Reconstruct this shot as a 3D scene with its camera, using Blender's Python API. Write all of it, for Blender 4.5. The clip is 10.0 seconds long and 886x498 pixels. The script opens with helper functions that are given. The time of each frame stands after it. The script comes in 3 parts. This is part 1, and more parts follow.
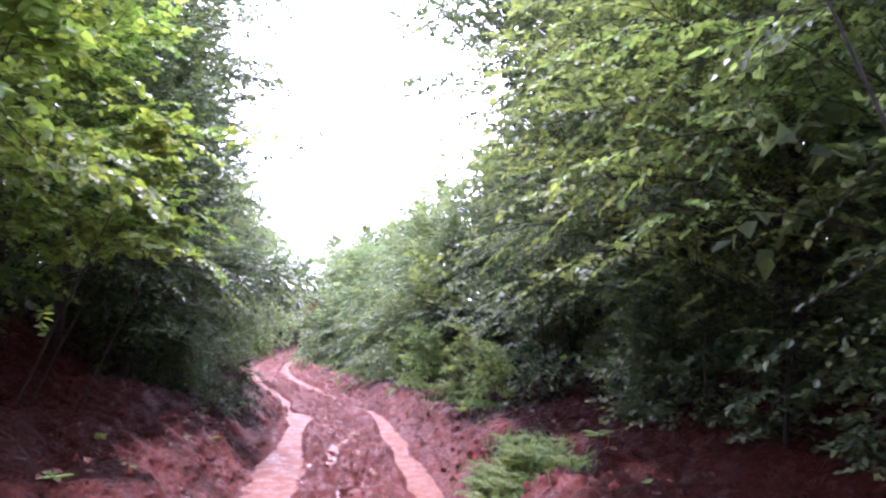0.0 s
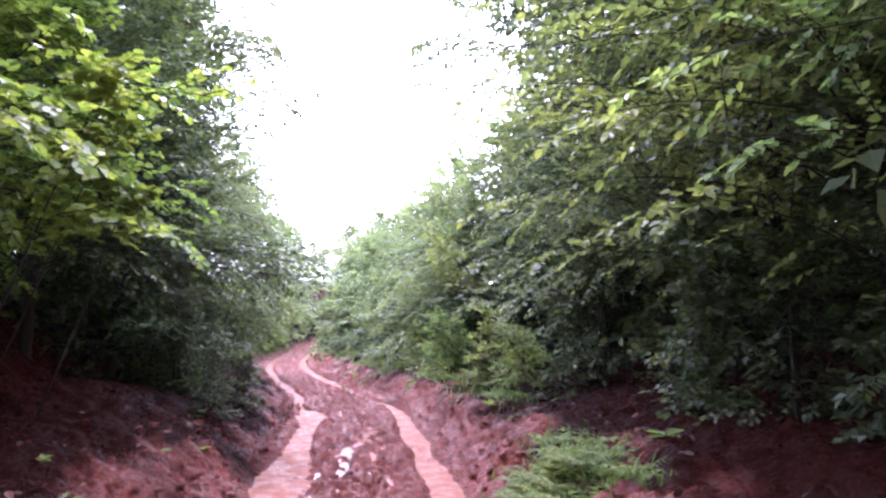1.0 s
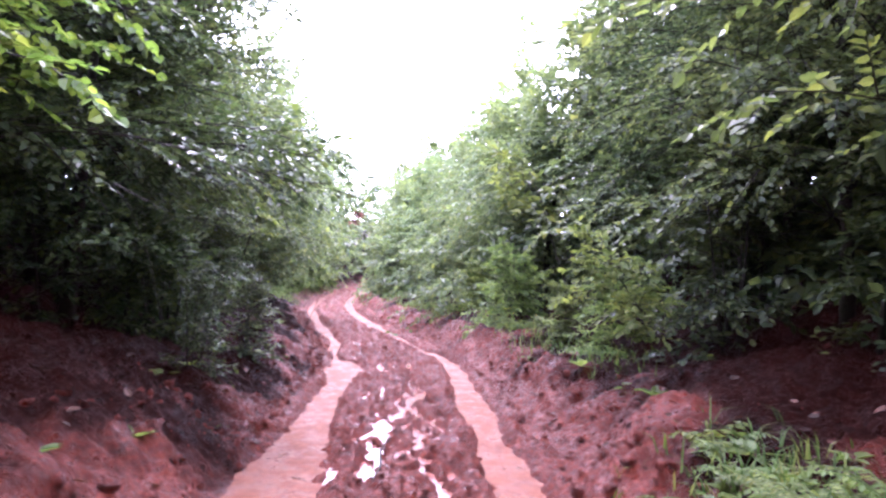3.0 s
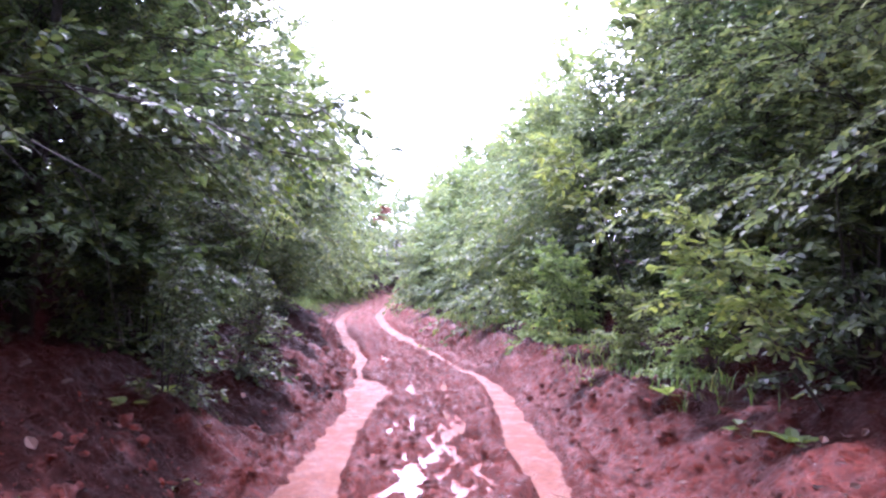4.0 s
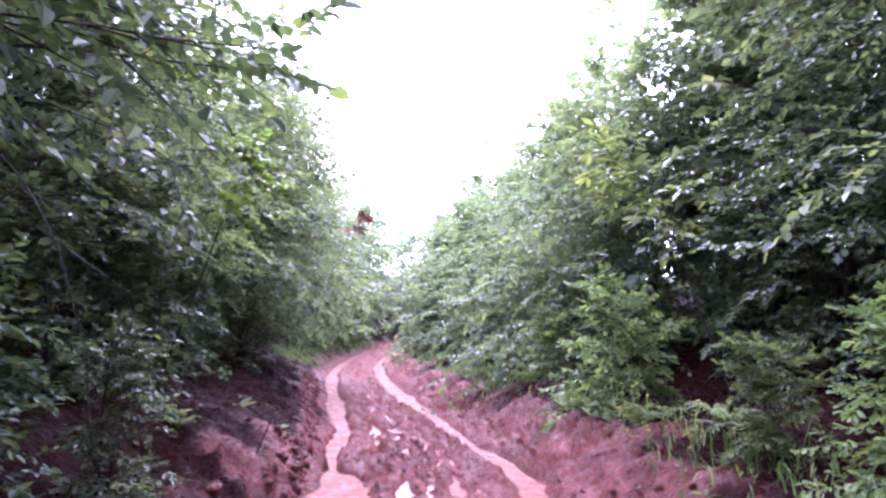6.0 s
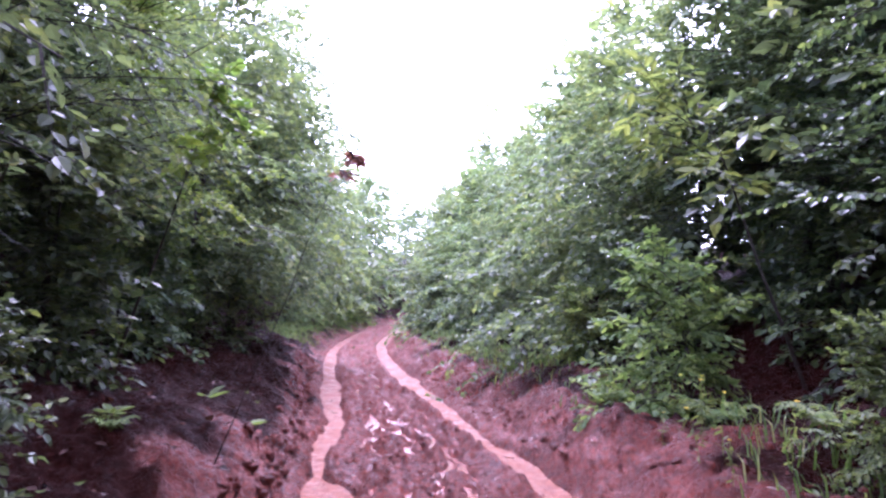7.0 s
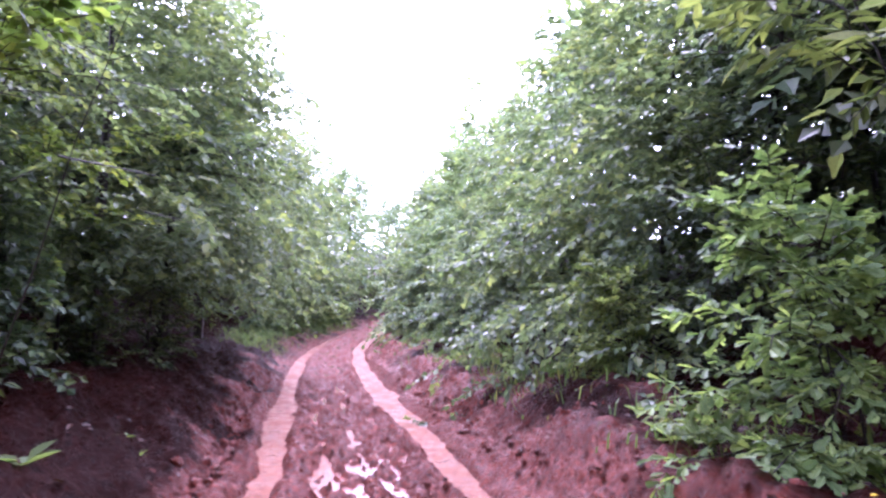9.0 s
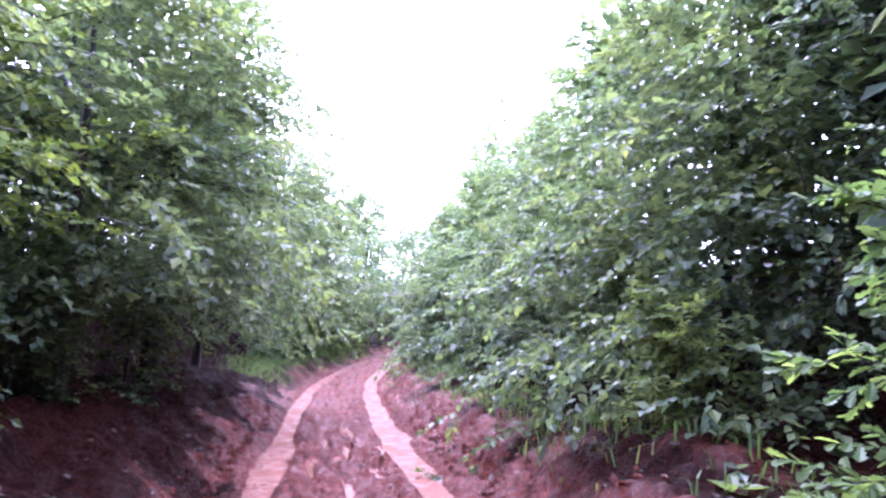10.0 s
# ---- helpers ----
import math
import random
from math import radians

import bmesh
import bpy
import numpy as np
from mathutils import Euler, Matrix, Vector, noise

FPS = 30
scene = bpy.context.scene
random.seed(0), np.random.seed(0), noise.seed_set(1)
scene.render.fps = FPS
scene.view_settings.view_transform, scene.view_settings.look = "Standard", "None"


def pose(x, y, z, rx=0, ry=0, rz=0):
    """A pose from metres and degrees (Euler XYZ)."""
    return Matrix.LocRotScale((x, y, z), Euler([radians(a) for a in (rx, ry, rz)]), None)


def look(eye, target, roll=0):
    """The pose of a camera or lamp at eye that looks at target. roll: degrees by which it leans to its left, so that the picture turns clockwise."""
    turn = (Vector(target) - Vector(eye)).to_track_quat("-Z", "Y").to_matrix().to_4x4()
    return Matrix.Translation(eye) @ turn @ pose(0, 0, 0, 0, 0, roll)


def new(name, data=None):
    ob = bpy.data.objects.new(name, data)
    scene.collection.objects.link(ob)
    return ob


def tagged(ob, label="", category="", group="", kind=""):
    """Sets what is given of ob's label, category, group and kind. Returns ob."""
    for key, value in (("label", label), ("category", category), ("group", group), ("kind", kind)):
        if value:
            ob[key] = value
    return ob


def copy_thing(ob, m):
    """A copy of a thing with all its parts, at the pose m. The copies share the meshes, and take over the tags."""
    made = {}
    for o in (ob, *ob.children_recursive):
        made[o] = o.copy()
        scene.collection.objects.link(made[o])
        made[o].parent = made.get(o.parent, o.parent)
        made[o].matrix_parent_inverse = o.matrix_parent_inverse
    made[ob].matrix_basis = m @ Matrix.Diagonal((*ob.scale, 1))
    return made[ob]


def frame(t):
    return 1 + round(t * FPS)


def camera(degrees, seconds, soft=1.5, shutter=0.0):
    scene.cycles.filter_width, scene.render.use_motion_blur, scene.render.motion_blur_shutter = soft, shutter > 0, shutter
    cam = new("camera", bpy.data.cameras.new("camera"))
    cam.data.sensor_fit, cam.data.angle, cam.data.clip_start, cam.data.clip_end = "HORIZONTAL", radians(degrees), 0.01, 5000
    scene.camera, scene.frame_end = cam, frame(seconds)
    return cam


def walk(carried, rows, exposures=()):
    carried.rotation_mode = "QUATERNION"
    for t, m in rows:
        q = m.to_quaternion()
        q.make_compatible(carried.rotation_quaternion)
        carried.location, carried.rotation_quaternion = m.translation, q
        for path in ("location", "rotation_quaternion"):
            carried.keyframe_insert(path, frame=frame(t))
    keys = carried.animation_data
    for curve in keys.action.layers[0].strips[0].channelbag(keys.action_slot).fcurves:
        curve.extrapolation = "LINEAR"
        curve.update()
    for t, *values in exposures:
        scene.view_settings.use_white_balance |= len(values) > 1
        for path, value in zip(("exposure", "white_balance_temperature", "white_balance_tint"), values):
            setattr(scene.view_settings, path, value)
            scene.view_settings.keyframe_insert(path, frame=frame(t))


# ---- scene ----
cam = camera(64.0, 10.0, soft=2.4, shutter=0.15)
PATH = [
    (0, (0.278, 1.404, 1.042), (0.147, 3.388, 1.26), 2.5),
    (0.5, (0.246, 1.948, 1.019), (0.084, 3.934, 1.193), 0.7),
    (1, (0.187, 2.475, 0.998), (0.008, 4.458, 1.182), 0.5),
    (1.5, (0.076, 3.026, 0.981), (-0.126, 5.012, 1.104), 2.4),
    (2, (0.003, 3.615, 0.939), (-0.244, 5.598, 1.028), 1.9),
    (2.5, (-0.103, 4.199, 0.898), (-0.395, 6.177, 0.957), 2.2),
    (3, (-0.224, 4.858, 0.83), (-0.547, 6.831, 0.855), 1.7),
    (4.5, (-0.667, 6.754, 0.699), (-1.116, 8.7, 0.805), 1.6),
    (5, (-0.814, 7.406, 0.682), (-1.269, 9.346, 0.857), 1.3),
    (5.5, (-0.934, 8.042, 0.677), (-1.369, 9.983, 0.884), 1.3),
    (7, (-1.362, 9.741, 0.641), (-1.807, 11.687, 0.763), 1.6),
    (7.5, (-1.483, 10.26, 0.611), (-1.928, 12.205, 0.744), 2.1),
    (8, (-1.572, 10.786, 0.606), (-2.012, 12.734, 0.726), 0.2),
    (8.5, (-1.66, 11.308, 0.586), (-2.071, 13.261, 0.723), -1.5),
    (9, (-1.788, 11.865, 0.552), (-2.189, 13.821, 0.673), -0.2),
    (9.5, (-1.898, 12.362, 0.571), (-2.326, 14.308, 0.748), -0.1),
    (10, (-2.012, 12.85, 0.558), (-2.463, 14.788, 0.759), 0.8),
]
walk(cam, [(t, look(eye, target, roll)) for t, eye, target, roll in PATH], [(0, 2.75, 5450, 41), (1.5, 2.78, 5450, 41), (2.5, 2.95, 5450, 42), (3.2, 2.95, 5450, 43), (5, 3.0, 5150, 52), (7.5, 2.58, 5150, 49), (9, 2.72, 5200, 49), (10, 2.85, 5000, 45)])

# ---- sky and sun: a wet, overcast day ----
world = bpy.data.worlds.new("overcast_sky")
scene.world = world
world.use_nodes = True
wn, wl = world.node_tree.nodes, world.node_tree.links
sky = wn.new("ShaderNodeTexSky")
sky.sky_type, sky.sun_disc = "NISHITA", False
sky.sun_elevation, sky.sun_rotation = radians(58), radians(345)
cloud = wn.new("ShaderNodeMix")
cloud.data_type = "RGBA"
cloud.inputs["Factor"].default_value = 0.88
cloud.inputs[7].default_value = (13.0, 13.2, 13.6, 1)
wl.new(sky.outputs[0], cloud.inputs[6])
wl.new(cloud.outputs[2], wn["Background"].inputs["Color"])
wn["Background"].inputs["Strength"].default_value = 0.135

sun = new("sun", bpy.data.lights.new("sun", "SUN"))
sun.data.energy, sun.data.angle, sun.data.color = 1.5, radians(16), (1.0, 0.96, 0.9)
sun.matrix_world = look((0, 0, 0), (-math.sin(radians(345)) * 0.53, -math.cos(radians(345)) * 0.53, -0.848))


# ---- materials ----
def material(name):
    m = bpy.data.materials.new(name)
    m.use_nodes = True
    return m, m.node_tree.nodes, m.node_tree.links, m.node_tree.nodes["Principled BSDF"]


def ramp(nodes, stops):
    r = nodes.new("ShaderNodeValToRGB")
    e = r.color_ramp.elements
    while len(e) < len(stops):
        e.new(0.5)
    for el, (p, c) in zip(e, stops):
        el.position, el.color = p, (*c, 1)
    return r


def noise_tex(nodes, links, scale, detail=4.0, rough=0.55, vector=None):
    n = nodes.new("ShaderNodeTexNoise")
    n.inputs["Scale"].default_value, n.inputs["Detail"].default_value, n.inputs["Roughness"].default_value = scale, detail, rough
    if vector is None:
        vector = nodes.new("ShaderNodeNewGeometry").outputs["Position"]
    links.new(vector, n.inputs["Vector"])
    return n


def mix_rgb(nodes, links, fac, a, b, mode="MIX"):
    m = nodes.new("ShaderNodeMix")
    m.data_type, m.blend_type = "RGBA", mode
    for sock, v in ((m.inputs["Factor"], fac), (m.inputs[6], a), (m.inputs[7], b)):
        if isinstance(v, (int, float)):
            sock.default_value = v
        elif isinstance(v, tuple):
            sock.default_value = (*v, 1)
        else:
            links.new(v, sock)
    return m.outputs[2]


def bump(nodes, links, height, strength, dist, bsdf, after=None):
    b = nodes.new("ShaderNodeBump")
    b.inputs["Strength"].default_value, b.inputs["Distance"].default_value = strength, dist
    links.new(height, b.inputs["Height"])
    if after is not None:
        links.new(after, b.inputs["Normal"])
    links.new(b.outputs[0], bsdf.inputs["Normal"])
    return b.outputs[0]


def earth_colour(n, l, fine, big, dark, mid, light):
    r1 = ramp(n, ((0.4, dark), (0.5, mid), (0.62, light)))
    l.new(fine, r1.inputs[0])
    r2 = ramp(n, ((0.3, tuple(c * 0.7 for c in mid)), (0.7, tuple(c * 1.25 for c in mid))))
    l.new(big, r2.inputs[0])
    return mix_rgb(n, l, 0.45, r1.outputs[0], r2.outputs[0])


def earth_material(name, shade_banks):
    """Churned red clay of the lane; the flag darkens the banks, their shade painted into the colour."""
    m, n, l, p = material(name)
    big = noise_tex(n, l, 0.9, 3).outputs["Fac"]
    fine = noise_tex(n, l, 28, 6, 0.7).outputs["Fac"]
    grit = noise_tex(n, l, 95, 5, 0.75).outputs["Fac"]
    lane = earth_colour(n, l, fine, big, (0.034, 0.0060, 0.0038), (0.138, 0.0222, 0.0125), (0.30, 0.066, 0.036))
    # much darker bank earth: the shade under the trees put into the colour
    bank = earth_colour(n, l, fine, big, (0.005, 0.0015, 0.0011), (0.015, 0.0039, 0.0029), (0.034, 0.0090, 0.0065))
    if shade_banks:
        shade_mask = n.new("ShaderNodeAttribute")
        shade_mask.attribute_name = "bank_shade"
        l.new(mix_rgb(n, l, shade_mask.outputs["Fac"], lane, bank), p.inputs["Base Color"])
        # sheen nearly removed on the banks to deepen that painted shade
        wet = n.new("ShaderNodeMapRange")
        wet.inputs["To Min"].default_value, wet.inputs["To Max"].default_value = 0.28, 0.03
        l.new(shade_mask.outputs["Fac"], wet.inputs["Value"])
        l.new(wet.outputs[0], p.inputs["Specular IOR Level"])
    else:
        l.new(lane, p.inputs["Base Color"])
    rr = n.new("ShaderNodeMapRange")
    rr.inputs["From Min"].default_value, rr.inputs["From Max"].default_value = 0.38, 0.62
    rr.inputs["To Min"].default_value, rr.inputs["To Max"].default_value = 0.16, 0.8
    l.new(noise_tex(n, l, 15, 5, 0.7).outputs["Fac"], rr.inputs["Value"])
    l.new(rr.outputs[0], p.inputs["Roughness"])
    p.inputs["Specular IOR Level"].default_value = 0.3
    b1 = bump(n, l, fine, 1.0, 0.06, p)
    bump(n, l, grit, 1.0, 0.022, p, b1)
    return m


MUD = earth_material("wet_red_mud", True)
CLOD = earth_material("crumbly_red_soil", False)


def muddy_water():
    m, n, l, p = material("muddy_water")
    a = noise_tex(n, l, 22, 7, 0.75)
    r = ramp(n, ((0.34, (0.09, 0.024, 0.014)), (0.5, (0.155, 0.052, 0.030)), (0.66, (0.245, 0.102, 0.063))))
    l.new(a.outputs["Fac"], r.inputs[0])
    l.new(r.outputs[0], p.inputs["Base Color"])
    rr = ramp(n, ((0.36, (0.26,) * 3), (0.56, (0.75,) * 3)))
    l.new(noise_tex(n, l, 5, 6, 0.7).outputs["Fac"], rr.inputs[0])
    l.new(rr.outputs[0], p.inputs["Roughness"])
    p.inputs["Specular IOR Level"].default_value = 0.18
    b1 = bump(n, l, a.outputs["Fac"], 0.22, 0.025, p)
    bump(n, l, noise_tex(n, l, 75, 5, 0.75).outputs["Fac"], 0.75, 0.015, p, b1)
    return m


def clear_puddle():
    m, n, l, p = material("puddle_water")
    p.inputs["Base Color"].default_value = (0.17, 0.06, 0.045, 1)
    p.inputs["Roughness"].default_value = 0.2
    p.inputs["IOR"].default_value = 1.33
    p.inputs["Specular IOR Level"].default_value = 0.6
    bump(n, l, noise_tex(n, l, 12, 3).outputs["Fac"], 0.12, 0.01, p)
    return m


def leaf_material(name, shades, gloss=0.38, clear=0.46):
    """Wet leaf: each leaf takes its own shade; light passes through it."""
    m, n, l, p = material(name)
    geo = n.new("ShaderNodeNewGeometry")
    info = n.new("ShaderNodeObjectInfo")
    r = ramp(n, shades)
    r.color_ramp.interpolation = "LINEAR"
    l.new(geo.outputs["Random Per Island"], r.inputs[0])
    hue = n.new("ShaderNodeHueSaturation")
    val = n.new("ShaderNodeMapRange")
    val.inputs["To Min"].default_value, val.inputs["To Max"].default_value = 0.8, 1.2
    l.new(info.outputs["Random"], val.inputs["Value"])
    l.new(val.outputs[0], hue.inputs["Value"])
    hv = n.new("ShaderNodeMapRange")
    hv.inputs["To Min"].default_value, hv.inputs["To Max"].default_value = 0.485, 0.515
    l.new(info.outputs["Random"], hv.inputs["Value"])
    l.new(hv.outputs[0], hue.inputs["Hue"])
    l.new(r.outputs[0], hue.inputs["Color"])
    patch = noise_tex(n, l, 1.1, 2)
    pr = ramp(n, ((0.35, (0.75, 0.82, 0.85)), (0.65, (1.15, 1.1, 0.9))))
    l.new(patch.outputs["Fac"], pr.inputs[0])
    col = mix_rgb(n, l, 0.8, hue.outputs[0], pr.outputs[0], "MULTIPLY")
    blot = noise_tex(n, l, 60, 3)
    br = ramp(n, ((0.3, (0.7, 0.75, 0.7)), (0.6, (1.05, 1.05, 1.0))))
    l.new(blot.outputs["Fac"], br.inputs[0])
    col = mix_rgb(n, l, 0.6, col, br.outputs[0], "MULTIPLY")
    l.new(col, p.inputs["Base Color"])
    p.inputs["Roughness"].default_value = gloss
    p.inputs["Specular IOR Level"].default_value = 0.22
    bump(n, l, noise_tex(n, l, 130, 2).outputs["Fac"], 0.25, 0.003, p)
    tr = n.new("ShaderNodeBsdfTranslucent")
    l.new(mix_rgb(n, l, 1.0, col, (1.8, 1.8, 1.0), "MULTIPLY"), tr.inputs["Color"])
    mx = n.new("ShaderNodeMixShader")
    mx.inputs[0].default_value = clear
    l.new(p.outputs[0], mx.inputs[1])
    l.new(tr.outputs[0], mx.inputs[2])
    l.new(mx.outputs[0], n["Material Output"].inputs["Surface"])
    return m


def bark_material():
    m, n, l, p = material("wet_bark")
    a = noise_tex(n, l, 25, 6, 0.65)
    r = ramp(n, ((0.3, (0.009, 0.007, 0.0055)), (0.6, (0.024, 0.019, 0.014)), (0.8, (0.045, 0.042, 0.03))))
    l.new(a.outputs["Fac"], r.inputs[0])
    l.new(r.outputs[0], p.inputs["Base Color"])
    p.inputs["Roughness"].default_value = 0.65
    p.inputs["Specular IOR Level"].default_value = 0.2
    bump(n, l, a.outputs["Fac"], 0.6, 0.02, p)
    return m


WATER, PUDDLE, BARK = muddy_water(), clear_puddle(), bark_material()
LEAF = leaf_material("green_leaf", ((0.0, (0.060, 0.084, 0.056)), (0.45, (0.092, 0.124, 0.076)), (0.85, (0.128, 0.163, 0.084)), (1.0, (0.165, 0.19, 0.085))), 0.4)
# darker copy of the green leaf: near foliage's shade put into the colour
SHADED_LEAF = leaf_material("shaded_leaf", ((0.0, (0.032, 0.050, 0.030)), (0.5, (0.055, 0.080, 0.044)), (0.85, (0.082, 0.112, 0.052)), (1.0, (0.12, 0.15, 0.06))), 0.38, 0.36)
# lighter leaf copy: haze brightness painted onto three maples; also the pale elders
PALE_LEAF = leaf_material("lightened_leaf", ((0.0, (0.08, 0.115, 0.05)), (0.5, (0.125, 0.17, 0.075)), (1.0, (0.19, 0.23, 0.09))), 0.4, 0.52)
OAK_LEAF = leaf_material("oak_leaf", ((0.0, (0.074, 0.108, 0.042)), (0.6, (0.118, 0.157, 0.060)), (1.0, (0.175, 0.21, 0.08))), 0.5)
YOUNG_LEAF = leaf_material("young_leaf", ((0.0, (0.088, 0.138, 0.038)), (0.6, (0.135, 0.19, 0.047)), (1.0, (0.20, 0.24, 0.058))), 0.35, 0.5)
GRASS = leaf_material("grass_blade", ((0.0, (0.05, 0.085, 0.028)), (0.7, (0.09, 0.14, 0.045)), (1.0, (0.19, 0.19, 0.08))), 0.45, 0.35)
DEAD_LEAF = leaf_material("withered_leaf", ((0.0, (0.022, 0.010, 0.008)), (0.7, (0.05, 0.022, 0.015)), (1.0, (0.12, 0.05, 0.035))), 0.6, 0.2)
RUSSET_LEAF = leaf_material("russet_leaf", ((0.0, (0.12, 0.055, 0.050)), (1.0, (0.21, 0.105, 0.098))), 0.5, 0.35)
FLOWER = leaf_material("yellow_petal", ((0.0, (0.65, 0.50, 0.03)), (1.0, (0.75, 0.62, 0.05))), 0.5, 0.3)


# ---- the lie of the land ----
LANE = [(-40, 0.9), (-8, 0.62), (-2, 0.5), (1.4, 0.28), (3, 0.08), (5, -0.27), (6.8, -0.66), (8.35, -0.99), (9.5, -1.23), (10.4, -1.45), (12.3, -1.86), (13.2, -2.08), (14.5, -2.5), (15.9, -3.05),
        (17.5, -3.73), (18.7, -4.23), (20.2, -4.82), (22.4, -5.74), (26.2, -7.2), (29.3, -8.2), (32.8, -9.1), (35, -9.6), (39, -10.4), (43, -10.8), (48, -10.6), (54, -9.2), (62, -6.0), (75, 0.0), (100, 12.0)]
_ys = np.arange(-60, 130, 0.25)
_xs = np.interp(_ys, *zip(*LANE))
_k = np.exp(-np.linspace(-2, 2, 17) ** 2)
_xs = np.convolve(np.pad(_xs, 8, "edge"), _k / _k.sum(), "valid")


def lane_x(y):
    """Middle of the lane at y."""
    return np.interp(y, _ys, _xs)


def lane_z(y):
    """Mean height of the lane at y."""
    return np.interp(y, (-60, 1.3, 26, 40, 60, 130), (0.6, -0.2, -0.94, -1.0, -0.6, 0.8))


_rng = np.random.default_rng(7)
_lattice = _rng.random((256, 256))


def value_noise(x, y):
    xi, yi = np.floor(x).astype(int), np.floor(y).astype(int)
    fx, fy = x - xi, y - yi
    fx, fy = fx * fx * (3 - 2 * fx), fy * fy * (3 - 2 * fy)
    a, b = _lattice[xi % 256, yi % 256], _lattice[(xi + 1) % 256, yi % 256]
    c, d = _lattice[xi % 256, (yi + 1) % 256], _lattice[(xi + 1) % 256, (yi + 1) % 256]
    return (a + (b - a) * fx) * (1 - fy) + (c + (d - c) * fx) * fy - 0.5


def fbm(x, y, octaves=4, gain=0.5):
    out, amp = 0, 1.0
    for o in range(octaves):
        out = out + amp * value_noise(x * 2 ** o + 17.3 * o, y * 2 ** o + 9.1 * o)
        amp *= gain
    return out


RUTS = {-1: ((6, 8, 9.2, 9.8, 10.3, 11.3, 12.4, 13.1, 13.7, 14.2, 14.8, 15.6, 16.5, 17.6, 19.3, 22.4, 26.4, 30),
             (-0.68, -0.70, -0.70, -0.68, -0.69, -0.70, -0.67, -0.64, -0.68, -0.78, -0.82, -0.72, -0.65, -0.66, -0.66, -0.66, -0.66, -0.62),
             (0.19, 0.22, 0.21, 0.16, 0.14, 0.14, 0.16, 0.27, 0.20, 0.07, 0.08, 0.10, 0.11, 0.12, 0.16, 0.16, 0.14, 0.15)),
        1: ((6, 8.3, 9.7, 11.3, 12.4, 13.4, 14.4, 15.2, 15.9, 16.6, 17.4, 18.7, 20.2, 22.4, 26, 30),
            (0.68, 0.67, 0.68, 0.70, 0.69, 0.76, 0.83, 0.76, 0.65, 0.66, 0.69, 0.71, 0.66, 0.66, 0.67, 0.60),
            (0.14, 0.14, 0.14, 0.16, 0.15, 0.13, 0.12, 0.14, 0.11, 0.11, 0.13, 0.17, 0.18, 0.18, 0.18, 0.18))}


def rut_width(y, side):
    """Half width of a wheel rut: its measure along the lane and a ragged edge."""
    at, middle, half = RUTS[side]
    return np.maximum(0.03, np.interp(y, at, half) + 0.03 * value_noise(y * 0.9 + 3 * side, y * 0 + side) + 0.045 * fbm(y * 2.1 + 3 * side, y * 0 + 20 + side, 5, 0.7))


def rut_u(y, side):
    at, middle, half = RUTS[side]
    return np.interp(y, at, middle) + 0.03 * fbm(y * 1.3 + 5 * side, y * 0 + 40, 3)


BASINS = ((9.45, 0.13, 0.3, 0.09), (10.2, 0.22, 0.28, 0.05), (11.7, 0.2, 0.35, 0.07), (13.35, -0.25, 0.32, 0.18), (13.6, 0.2, 0.3, 0.15), (15.4, 0.35, 0.28, 0.1), (16.0, -0.12, 0.35, 0.1), (18.4, 0.3, 0.6, 0.13), (21.0, 0.1, 0.7, 0.11), (25.5, 0.0, 0.9, 0.12))


